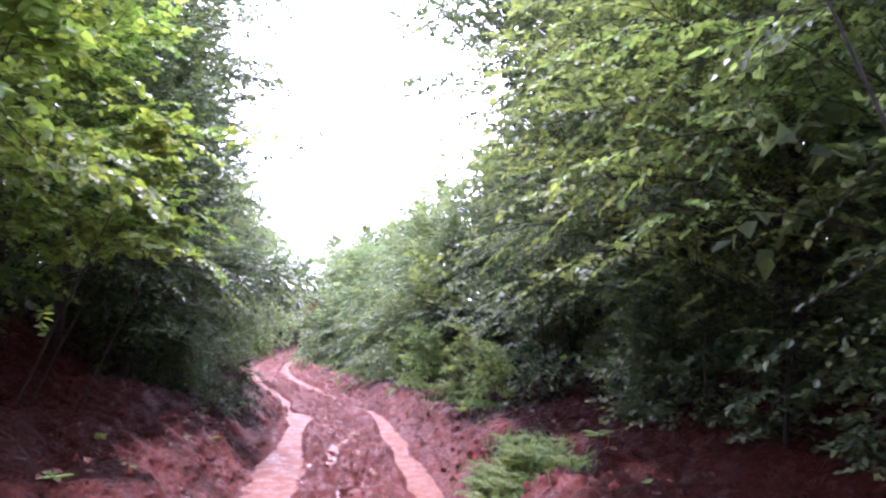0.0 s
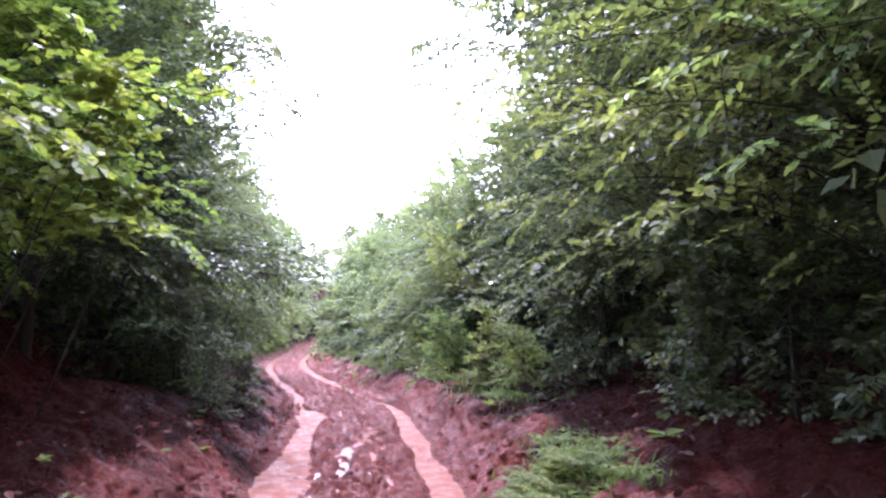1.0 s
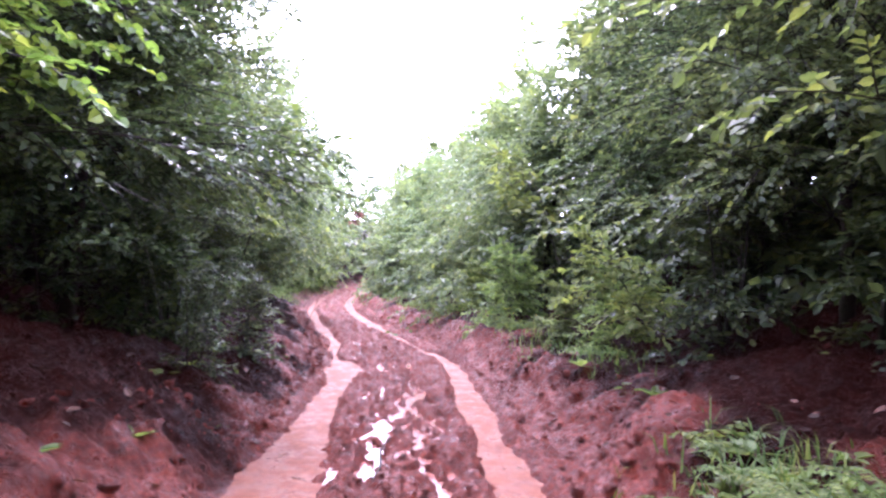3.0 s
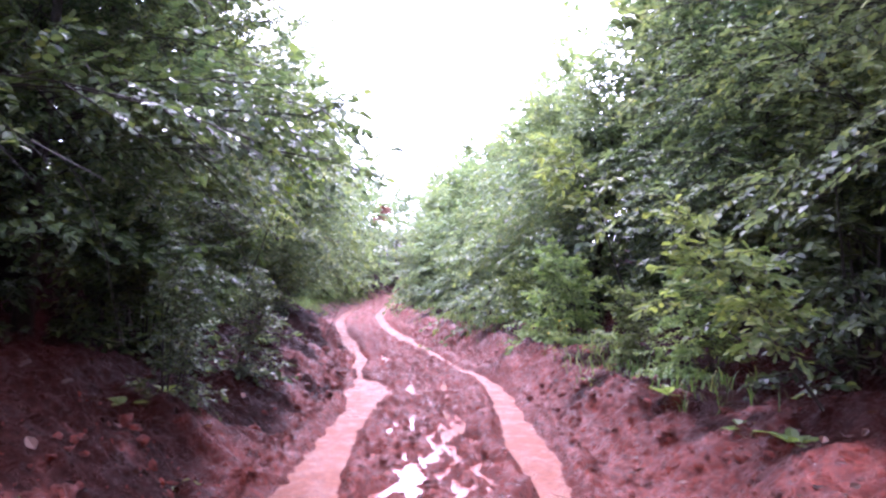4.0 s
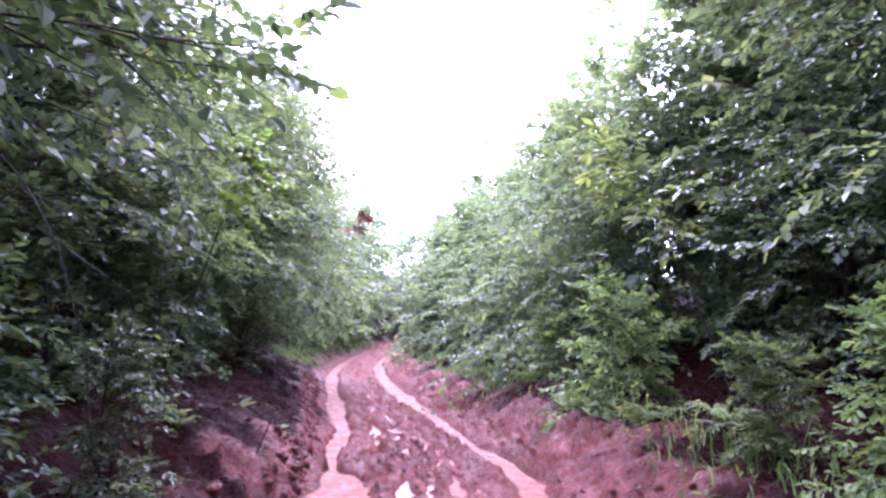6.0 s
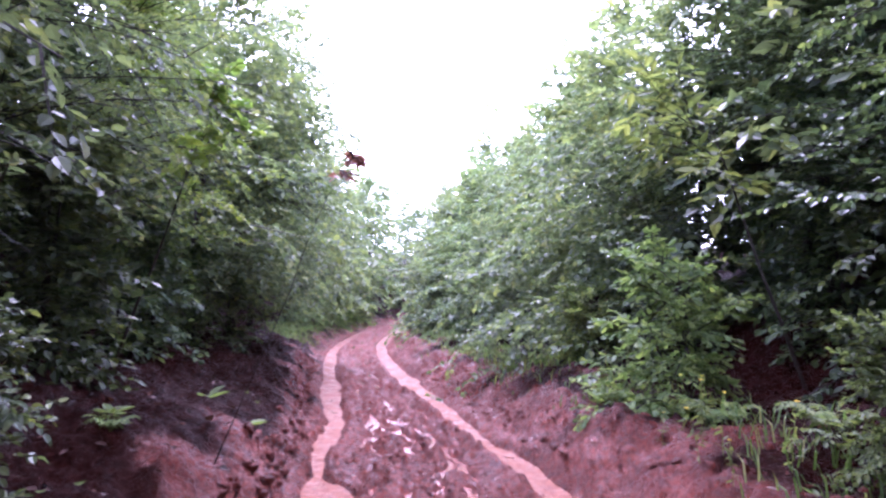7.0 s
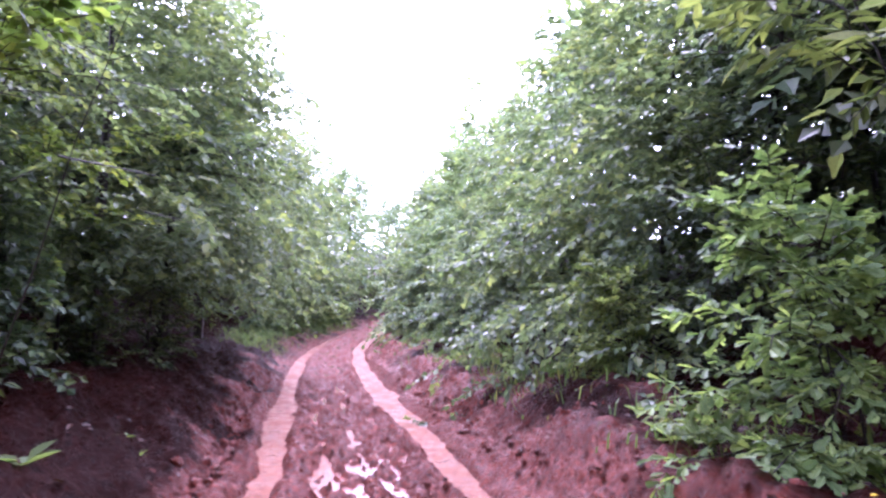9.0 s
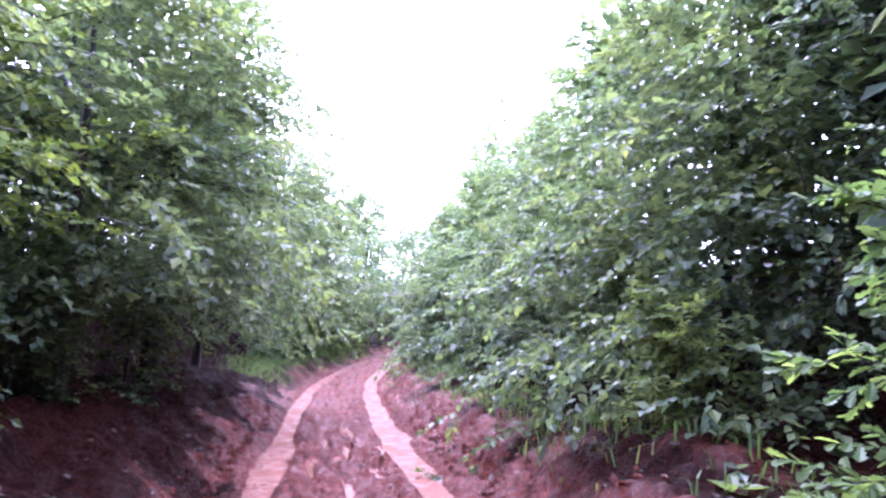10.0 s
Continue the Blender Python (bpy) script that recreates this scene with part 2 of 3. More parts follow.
def ground_z(y, u):
    """Height of the ground at y along and u across the lane."""
    z = lane_z(y)
    wob = 0.25 * fbm(y * 0.5, u * 0 + 3, 3)
    gentle = np.interp(-u + wob, (1.0, 1.2, 1.6, 2.2, 3.1, 3.7, 4.4, 8, 60), (0, 0.14, 0.34, 0.48, 0.62, 1.2, 1.9, 2.8, 7.0))
    steep = np.interp(-u + wob, (0.98, 1.15, 1.35, 1.6, 2.1, 3.1, 3.7, 4.4, 8, 60), (0, 0.12, 0.29, 0.44, 0.60, 0.72, 1.3, 1.9, 2.8, 7.0))
    share = np.clip((10.6 - y) / 1.6, 0, 1)
    left = gentle + (steep - gentle) * share
    right = np.interp(u + wob, (0.95, 1.15, 1.4, 1.8, 2.3, 3.2, 3.8, 5.2, 8, 60), (0, 0.13, 0.34, 0.46, 0.55, 0.68, 1.2, 1.8, 2.7, 7.0))
    z = z + left + right
    road = np.clip((1.25 - np.abs(u)) / 0.3, 0, 1)
    bank = 1 - road
    flat = 1.0
    for side in (-1, 1):
        flat = flat * (1 - 0.55 * np.exp(-(np.abs(u - rut_u(y, side)) / (0.9 * rut_width(y, side))) ** 4))
    z = z + road * flat * (0.016 + 0.018 * fbm(y * 1.6, u * 2.6, 3) + 0.042 * fbm(y * 5, u * 6, 4, 0.65) + 0.055 * np.abs(fbm(y * 10, u * 11, 2)) + 0.03 * fbm(y * 21, u * 23, 2) + 0.018 * np.clip(fbm(y * 2.2, u * 13 + 50, 2), -0.4, 0.4))
    z = z + bank * (0.20 * fbm(y * 1.3, u * 1.6 + 7, 4) + 0.12 * np.abs(fbm(y * 5, u * 5, 4, 0.6)) + 0.05 * fbm(y * 13, u * 13, 2))
    for side in (-1, 1):
        d = (u - rut_u(y, side)) / rut_width(y, side)
        z = z - (0.095 + 0.03 * fbm(y * 3, u * 9 + 30, 3)) * np.exp(-np.abs(d) ** 3.2) + 0.035 * np.exp(-((np.abs(d) - 1.7) / 0.5) ** 2) * (1 + fbm(y * 5, u * 5, 2))
    tread = 0.5 + 0.5 * np.sin(y * 62 + 9 * fbm(y * 2, u * 3 + 15, 3))
    z = z + 0.022 * tread * np.clip((0.55 - np.abs(u)) / 0.12, 0, 1) * np.clip(0.5 + 2.2 * fbm(y * 1.7 + 4, u * 2.5, 3), 0, 1)
    for at_y, at_u, long, wide in BASINS:
        z = z - 0.04 * np.exp(-((y - at_y) / long) ** 2 - ((u - at_u) / wide) ** 2) * np.clip(0.75 + 1.6 * fbm(y * 6, u * 6 + 33, 3, 0.6), 0, 1.5)
    for k, at in enumerate((-0.38, -0.29, -0.2, -0.1, -0.02, 0.07, 0.16, 0.26, 0.36)):
        d = (u - at - 0.22 * fbm(y * 1.5, y * 0 + 60 + 9 * k, 5, 0.65)) / (0.018 + 0.06 * np.abs(fbm(y * 4.2, y * 0 + 70 + k, 4, 0.75)))
        run = np.exp(-d ** 2) * np.clip((0.95 if k in (4, 6) else 0.45) + 3.4 * fbm(y * 2.1, y * 0 + 80 + k, 4), 0, 1)
        z = z * (1 - run) + run * (lane_z(y) - 0.035 + 0.014 * fbm(y * 9, u * 9, 2))
    return z


def mesh_from(name, verts, counts, loops, mats, index=None, smooth=False):
    me = bpy.data.meshes.new(name)
    verts = np.asarray(verts, dtype=np.float32)
    counts, loops = np.asarray(counts, dtype=np.int32), np.asarray(loops, dtype=np.int32)
    me.vertices.add(len(verts))
    me.vertices.foreach_set("co", verts.ravel())
    me.loops.add(len(loops))
    me.loops.foreach_set("vertex_index", loops)
    me.polygons.add(len(counts))
    me.polygons.foreach_set("loop_start", np.concatenate(([0], np.cumsum(counts)[:-1])).astype(np.int32))
    me.polygons.foreach_set("loop_total", counts)
    me.polygons.foreach_set("use_smooth", np.full(len(counts), smooth))
    for m in mats:
        me.materials.append(m)
    if index is not None:
        me.polygons.foreach_set("material_index", np.asarray(index, dtype=np.int32))
    me.update(calc_edges=True)
    return me


def sheet(name, ys, us, zfun, mat):
    """A grid over the lane's own coordinates."""
    Y, U = np.meshgrid(ys, us, indexing="ij")
    Z = zfun(Y, U)
    v = np.stack((lane_x(Y) + U, Y, Z), -1).reshape(-1, 3)
    a = np.arange(len(ys) * len(us)).reshape(len(ys), len(us))
    q = np.stack((a[:-1, :-1], a[:-1, 1:], a[1:, 1:], a[1:, :-1]), -1).reshape(-1)
    me = mesh_from(name, v, np.full(len(q) // 4, 4), q, (mat,), smooth=True)
    return new(name, me)


ys = np.concatenate((np.geomspace(-400, -6, 14), np.arange(-5, 3, 0.15), np.arange(3, 5.5, 0.05), np.arange(5.5, 18, 0.033), np.arange(18, 23, 0.045), np.arange(23, 27, 0.07), np.arange(27, 34, 0.14), np.arange(34, 66, 0.4), np.geomspace(67, 600, 18)))
us = np.concatenate((-np.geomspace(500, 3.0, 22), np.arange(-2.9, -1.2, 0.06), np.arange(-1.2, 1.3, 0.028), np.arange(1.3, 3.4, 0.065), np.geomspace(3.5, 500, 22)))
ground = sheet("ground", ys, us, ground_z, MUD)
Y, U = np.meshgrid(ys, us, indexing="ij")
# where the banks' shade is painted in, reaching further on the left
shade_mask = np.clip((np.abs(U) - 1.45 + 0.15 * (U > 0) + (U < 0) * (0.38 + 0.2 * np.clip((Y - 8.5) / 2, 0, 1)) + 0.8 * fbm(Y * 2.0, U * 2.0, 4)) / 0.45, 0, 1)
ground.data.attributes.new("bank_shade", "FLOAT", "POINT").data.foreach_set("value", shade_mask.ravel().astype(np.float32))
tagged(ground, "wet red clay lane with churned mud between two earth banks", "ground", kind="structure")

for side in (-1, 1):
    w_us = np.linspace(-0.34, 0.34, 29)
    y0 = np.concatenate((np.arange(-2, 4, 0.12), np.arange(4, 23, 0.045), np.arange(23, 62, 0.15)))
    ob = sheet("rut_water", y0, w_us, lambda Y, U: lane_z(Y) - 0.018 + 0.02 * value_noise(Y * 0.8 + side, Y * 0) + 0.012 * fbm(Y * 4, U * 7 + 11 * side, 4, 0.65) + 0.008 * np.abs(fbm(Y * 8, U * 14 + 5 * side, 3, 0.6)) - 0.002, WATER)
    me = ob.data
    co = np.empty(len(me.vertices) * 3, dtype=np.float32)
    me.vertices.foreach_get("co", co)
    co = co.reshape(-1, 3)
    co[:, 0] += rut_u(co[:, 1].astype(float), side)
    me.vertices.foreach_set("co", co.ravel())
    tagged(ob, "milky terracotta water standing in a wheel rut of the lane", "water", kind="structure")
tagged(sheet("puddle", np.arange(-2, 45, 0.15), np.linspace(-0.42, 0.44, 9), lambda Y, U: lane_z(Y) - 0.005 + 0.008 * value_noise(Y * 0.9, U * 0 + 9), PUDDLE),
       "shallow rain puddles between the ruts reflecting white sky", "puddle", kind="structure")


# ---- plants ----
def unit(v):
    return v / np.maximum(np.linalg.norm(v, axis=-1, keepdims=True), 1e-9)


LEAF_SHAPE = ((0.32, 0.33), (0.70, 0.26))
FAR_SHAPE = ((0.45, 0.34),)
OAK_SHAPE = ((0.12, 0.05), (0.28, 0.16), (0.36, 0.09), (0.52, 0.24), (0.60, 0.14), (0.78, 0.27), (0.94, 0.15))


def leaves(base, way, up, size, rng, shape=LEAF_SHAPE, aspect=1.0, curl=0.16):
    """Folded leaf blades, two faces each: vertices, face sizes, loops."""
    n, k = len(base), len(shape)
    way = unit(way)
    side = unit(np.cross(way, up))
    up = np.cross(side, way)
    L = size[:, None]
    droop = (curl + 0.12 * rng.standard_normal(n))[:, None]
    rows = [base]
    for s in (1, -1):
        for a, w in shape:
            rows.append(base + L * (a * way + s * aspect * w * side + (0.22 * w - droop * a * a) * up))
    rows.append(base + L * (way - droop * up))
    v = np.stack(rows, 1).reshape(-1, 3)
    one = [0, *range(1, k + 1), 2 * k + 1, 0, 2 * k + 1, *range(2 * k, k, -1)]
    step = np.arange(n)[:, None] * (2 * k + 2)
    return v, np.full(2 * n, k + 2), (np.asarray(one)[None, :] + step).reshape(-1)


def tubes(lines, sides=4):
    """Tapered tubes along polylines of (points, radii)."""
    vs, fs, base = [], [], 0
    for pts, rad in lines:
        pts = np.asarray(pts)
        d = unit(np.gradient(pts, axis=0))
        ref = np.where(np.abs(d[:, 2:3]) > 0.9, np.array([[1.0, 0, 0]]), np.array([[0, 0, 1.0]]))
        a = unit(np.cross(d, ref))
        b = np.cross(d, a)
        t = np.arange(sides) * 2 * np.pi / sides
        ring = pts[:, None] + np.asarray(rad)[:, None, None] * (np.cos(t)[None, :, None] * a[:, None] + np.sin(t)[None, :, None] * b[:, None])
        m = len(pts)
        vs.append(ring.reshape(-1, 3))
        i = base + np.arange(m * sides).reshape(m, sides)
        j = np.roll(i, -1, axis=1)
        fs.append(np.stack((i[:-1], j[:-1], j[1:], i[1:]), -1).reshape(-1))
        base += m * sides
    loops = np.concatenate(fs)
    return np.concatenate(vs), np.full(len(loops) // 4, 4), loops


def joined(*pieces):
    """Several (verts, counts, loops) as one, and which piece each face came from."""
    at, vs, cs, ls, ix = 0, [], [], [], []
    for k, (v, c, l) in enumerate(pieces):
        vs.append(v), cs.append(c), ls.append(l + at), ix.append(np.full(len(c), k))
        at += len(v)
    return np.concatenate(vs), np.concatenate(cs), np.concatenate(ls), np.concatenate(ix)


def child(name, me, parent, label=""):
    ob = new(name, me)
    ob.parent = parent
    if label:
        ob["label"] = label
    return ob


def bough_path(start, yaw, lift, length, sag, rng, n=6):
    s = np.linspace(0, 1, n)[:, None]
    d = np.array([math.cos(yaw) * math.cos(lift), math.sin(yaw) * math.cos(lift), math.sin(lift)])
    side = np.array([-math.sin(yaw), math.cos(yaw), 0])
    return start + length * (s * d - np.array([0, 0, 1]) * sag * s ** 2 + side * 0.15 * rng.standard_normal() * s ** 2)


def along(path, s):
    k = np.linspace(0, 1, len(path))
    return np.array([np.interp(s, k, path[:, i]) for i in range(3)]).T


def dress(path, rng, n_twigs, n_leaves, twig_len, leaf_len, s0=0.15):
    """Twigs along a bough and leaves along the twigs: twig lines, leaf bases, ways, ups, sizes."""
    lines, B, W, U, S = [], [], [], [], []
    for i in range(n_twigs):
        s = s0 + (1 - s0) * (i + rng.random()) / n_twigs
        p, q = along(path, np.array([s, min(1, s + 0.05)]))
        d = unit(q - p) if s < 0.95 else unit(path[-1] - path[-2])
        side = unit(np.cross(d, (0, 0, 1.0)))
        sg = 1 if i % 2 else -1
        tw = unit(d * (0.7 + 0.5 * s) + side * sg * (1.15 - 0.7 * s) + np.array([0, 0, 0.1 + 0.55 * rng.standard_normal()]))
        ln = twig_len * (0.6 + 0.7 * rng.random()) * (1.1 - 0.45 * s)
        t = np.linspace(0, 1, 3)[:, None]
        tp = p + ln * (t * tw - np.array([0, 0, 0.25]) * t ** 2)
        lines.append((tp[::2], (0.0055, 0.0015)))
        m = n_leaves
        u = (0.15 + 0.85 * (np.arange(m) + 0.6 * rng.random(m)) / m)
        base = along(tp, np.clip(u, 0, 1))
        tw_side = unit(np.cross(tw, (0, 0, 1.0)))
        sgn = np.where(np.arange(m) % 2, 1.0, -1.0)[:, None]
        w = tw * (0.5 + 0.8 * u[:, None] ** 3) + sgn * tw_side * (1.0 - 0.5 * u[:, None] ** 3) + 0.28 * rng.standard_normal((m, 3)) + np.array([0, 0, -0.28])
        B.append(base), W.append(w)
        U.append(np.array([0, 0, 1.0]) + 0.42 * rng.standard_normal((m, 3)))
        S.append(leaf_len * (0.65 + 0.6 * rng.random(m)))
    return lines, np.concatenate(B), np.concatenate(W), np.concatenate(U), np.concatenate(S)


CROWN = ((0, 0.75), (0.2, 1.0), (0.5, 0.9), (0.8, 0.74), (1.0, 0.58))


def plant(name, seed, height, reach, n_boughs, n_twigs, n_leaves, leaf_len, leaf_mat, stems=1, low=0.06, toward=65, twig_len=0.5, sag=0.35, shape=LEAF_SHAPE,
          trunk_r=0.07, lean=0.08, lift=(5, 40), profile=CROWN, extra=(), sides=6, twig_sides=3, split=False, clear_z=-9.0, clear_x=9.0, hollow=-9.0):
    """A tree or shrub whose lane side is +x: a trunk with its limbs, and a leafy crown. extra: boughs of its own (height share, yaw, lift, length, sag)."""
    rng = np.random.default_rng(seed)
    root = new(name)
    root.empty_display_size = 0.3
    wood, stem_paths = [], []
    for k in range(stems):
        yaw = rng.uniform(-np.pi, np.pi) if stems > 1 else 0
        out = (0.16 if stems > 1 else 0.0) * height
        top = np.array([lean * height + out * math.cos(yaw), out * math.sin(yaw), height * rng.uniform(0.82, 1.0)])
        s = np.linspace(0, 1, 9)[:, None]
        wig = np.cumsum(rng.standard_normal((9, 3)) * 0.03 * height / 5, axis=0) * np.array([1, 1, 0])
        path = np.array([0.06 * math.cos(yaw) * (stems > 1), 0.06 * math.sin(yaw) * (stems > 1), -0.35]) * (1 - s) + top * s + wig * s
        r = trunk_r * (0.6 if stems > 1 else 1.0)
        wood.append(((path, np.linspace(r * 1.15, r * 0.12, 9)), k))
        stem_paths.append(path)
    twigs, B, W, U, S = [], [], [], [], []
    boughs = []
    for i in range(n_boughs):
        h = low + (1 - low) * ((i + rng.random()) / n_boughs) ** 0.9
        yaw = radians(rng.normal(0, toward))
        ln = reach * (0.75 + 0.25 * math.cos(yaw)) * (0.6 + 0.5 * rng.random()) * float(np.interp(h, *zip(*profile)))
        boughs.append((h, yaw, radians(rng.uniform(*lift) + 30 * h * h), ln, sag * (1.2 - 0.7 * h) * rng.uniform(0.6, 1.4), n_twigs, i % stems))
    for h, yaw, up, ln, sg in extra:
        boughs.append((h, radians(yaw), radians(up), ln, sg, int(n_twigs * 2.2), 0))
    for h, yaw, up, ln, sg, nt, st in boughs:
        start = along(stem_paths[st], np.array([h]))[0]
        if start[2] + ln * (math.sin(up) - sg) < clear_z:
            ln = min(ln, clear_x)
        bp = bough_path(start, yaw, up, ln, sg, rng)
        if bp[-1][2] > hollow + 0.25:
            wood.append(((bp, np.linspace(min(0.008, 0.2 * trunk_r) * (1.2 - 0.7 * h), 0.0025, len(bp))), st))
        t, b, w, u, s_ = dress(bp, rng, nt, n_leaves, twig_len, leaf_len)
        twigs += t
        B.append(b), W.append(w), U.append(u), S.append(s_)
    if split:
        for line, st in wood[stems:]:
            child("branch", mesh_from("branch", *tubes([line], sides), (BARK,), smooth=True), root)
    limbs = [] if split or sides < 4 else [line for line, st in wood[stems:]]
    del wood[stems:]
    for k in range(stems):
        child("trunk" if stems == 1 else "stem", mesh_from("trunk", *tubes([w for w, st in wood if st == k], sides), (BARK,), smooth=True), root)
    B, W, U, S = (np.concatenate(a) for a in (B, W, U, S))
    keep = B[:, 2] > hollow + 0.3 * np.sin(2.3 * B[:, 1] + seed) * (hollow > 0)
    B, W, U, S = B[keep], W[keep], U[keep], S[keep]
    twigs = [t for t in twigs if t[0][-1][2] > hollow]
    v, c, l, ix = joined(leaves(B, W, U, S, rng, shape), *((tubes(twigs[::2], 3),) if twig_sides else ()), *((tubes(limbs, sides),) if limbs else ()))
    child("crown", mesh_from("crown", v, c, l, (leaf_mat, BARK), np.minimum(ix, 1)), root)
    return root


def fronds(name, seed, n, length, leaflet, mat, pairs=12, rise=0.9):
    """A fern-like herb: arching stalks with paired leaflets."""
    rng = np.random.default_rng(seed)
    root = new(name)
    for k in range(n):
        yaw = 2 * np.pi * (k + 0.6 * rng.random()) / n
        ln = length * rng.uniform(0.65, 1.1)
        s = np.linspace(0, 1, 8)[:, None]
        d = np.array([math.cos(yaw), math.sin(yaw), 0])
        path = ln * (s * 0.75 * d + np.array([0, 0, 1]) * rise * (s - 0.72 * s ** 2)) - np.array([0, 0, 0.02])
        u = np.repeat(np.linspace(0.22, 0.98, pairs), 2)
        base = along(path, u)
        side = unit(np.cross(d, (0, 0, 1.0)))
        sg = np.where(np.arange(2 * pairs) % 2, 1.0, -1.0)[:, None]
        w = side * sg + 0.45 * d + 0.15 * rng.standard_normal((2 * pairs, 3)) + np.array([0, 0, -0.15])
        size = leaflet * (1.15 - 0.75 * u) * (0.9 + 0.2 * rng.random(2 * pairs))
        v, c, l, ix = joined(leaves(base, w, np.array([0, 0, 1.0]) + 0.2 * rng.standard_normal((2 * pairs, 3)), size, rng, ((0.3, 0.2), (0.7, 0.15)), 1.0), tubes([(path, np.linspace(0.005, 0.0015, 8))], 4))
        child("frond", mesh_from("frond", v, c, l, (mat, mat), ix), root)
    return root


def ground_at(y, u):
    return float(ground_z(np.array([float(y)]), np.array([float(u)]))[0])


rng = np.random.default_rng(21)
used, turns = set(), {}


def grow(kinds, y, u, turn, scale, label, category, group):
    """Sets out one of the kinds at y, u of the lane; turn 0 faces +x."""
    turns[id(kinds)] = turns.get(id(kinds), -1) + 1
    src = kinds[turns[id(kinds)] % len(kinds)]
    m = pose(float(lane_x(y)) + u, float(y), ground_at(y, u), 0, 0, turn)
    if src.name in used:
        first = tuple(src.scale)
        src.scale = (scale,) * 3
        ob = copy_thing(src, m)
        src.scale = first
    else:
        used.add(src.name)
        src.matrix_basis, ob = m @ Matrix.Diagonal((scale, scale, scale, 1)), src
    return tagged(ob, label, category, group)


# the two rows of trees beside the lane
SLOPED = ((0, 0.8), (0.25, 1.0), (0.5, 0.82), (0.8, 0.62), (1.0, 0.5))
LEFT = [plant("hornbeam_tree", 100 + i, 4.1 + 0.3 * i, 2.5, 66, 16, 12, 0.056, LEAF if i == 1 else SHADED_LEAF, clear_z=1.6, clear_x=2.15, toward=52, sag=0.34, lean=0.02, low=0.2, lift=(0, 62), split=True, hollow=0.42, trunk_r=0.055) for i in range(3)]
LEFT_HIGH = [plant("hornbeam_tree", 110 + i, 3.7 + 0.3 * i, 2.5, 66, 16, 12, 0.056, LEAF, clear_z=1.6, clear_x=2.2, toward=52, sag=0.32, lean=0.02, low=0.22, lift=(0, 58), split=True, hollow=0.55, trunk_r=0.05) for i in range(1)]
LIME = [plant("lime_tree", 150 + i, 3.7 + 0.3 * i, 2.45, 60, 14, 12, 0.064, YOUNG_LEAF, clear_z=1.6, clear_x=2.2, toward=52, sag=0.34, lean=0.02, low=0.2, lift=(0, 60), split=True, hollow=0.45, trunk_r=0.05, shape=((0.3, 0.40), (0.72, 0.34))) for i in range(2)]
RIGHT = [plant("field_maple", 120 + i, 3.4 + 0.25 * i, 2.35, 66, 16, 12, 0.056, SHADED_LEAF, clear_z=1.6, clear_x=2.15, toward=52, lift=(-5, 60), sag=0.40, lean=-0.08, profile=SLOPED, split=True, hollow=0.95, trunk_r=0.055) for i in range(3)]
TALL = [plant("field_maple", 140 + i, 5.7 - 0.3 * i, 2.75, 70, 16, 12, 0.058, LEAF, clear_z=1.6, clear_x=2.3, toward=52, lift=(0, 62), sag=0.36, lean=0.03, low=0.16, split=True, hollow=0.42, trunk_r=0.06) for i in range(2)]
DARK_TALL = [plant("field_maple", 145, 5.5, 2.6, 70, 16, 12, 0.055, SHADED_LEAF, clear_z=1.6, clear_x=2.2, toward=52, lift=(0, 62), sag=0.36, lean=0.03, low=0.16, split=True, hollow=0.5, trunk_r=0.06)]
PALE = [plant("field_maple", 170, 5.5, 2.75, 70, 16, 12, 0.058, PALE_LEAF, clear_z=1.6, clear_x=2.3, toward=52, lift=(0, 62), sag=0.36, lean=0.03, low=0.16, split=True, hollow=0.42, trunk_r=0.06)]
FAR_L = [plant("hornbeam_tree", 200 + i, 4.1 + 0.3 * i, 2.15, 72, 8, 8, 0.125, LEAF, lift=(-5, 60), sag=0.38, shape=FAR_SHAPE, sides=3, twig_sides=0, hollow=0.4) for i in range(2)]
FAR_R = [plant("field_maple", 220 + i, 3.5 + 0.3 * i, 2.15, 72, 8, 8, 0.125, LEAF, lift=(-5, 60), sag=0.38, shape=FAR_SHAPE, sides=3, twig_sides=0, profile=SLOPED, lean=-0.08) for i in range(2)]
MID_L = [plant("hornbeam_tree", 240 + i, 4.0 + 0.3 * i, 2.2, 72, 12, 11, 0.078, LEAF, lift=(-15, 50), sag=0.5, shape=FAR_SHAPE, sides=3, twig_sides=0, hollow=0.4) for i in range(2)]
MID_R = [plant("field_maple", 260 + i, 3.5 + 0.3 * i, 2.2, 72, 12, 11, 0.078, LEAF, lift=(-15, 50), sag=0.5, shape=FAR_SHAPE, sides=3, twig_sides=0, profile=SLOPED, lean=-0.08) for i in range(2)]
BACK = [plant("young_beech", 300 + i, 3.1 + 0.3 * i, 1.6, 42, 7, 8, 0.145, LEAF, sag=0.25, shape=FAR_SHAPE, toward=90, low=0.0, sides=3, twig_sides=0) for i in range(3)]
SHRUB = [plant("hazel_shrub", 400 + i, 1.5 + 0.2 * i, 1.0, 38, 7, 9, 0.074, SHADED_LEAF, stems=4, sag=0.45, low=0.0, twig_len=0.34, toward=80, trunk_r=0.03) for i in range(3)]
FARSHRUB = [plant("hazel_shrub", 450 + i, 1.6, 1.1, 34, 6, 7, 0.12, LEAF, stems=4, sag=0.45, low=0.0, twig_len=0.36, toward=80, trunk_r=0.03, shape=FAR_SHAPE, sides=4, twig_sides=0) for i in range(2)]
L_LEFT = "leafy hornbeam on the earth bank, wet boughs overhanging the lane"
L_RIGHT = "bushy field maple leaning back from the muddy lane, rain-wet leaves"
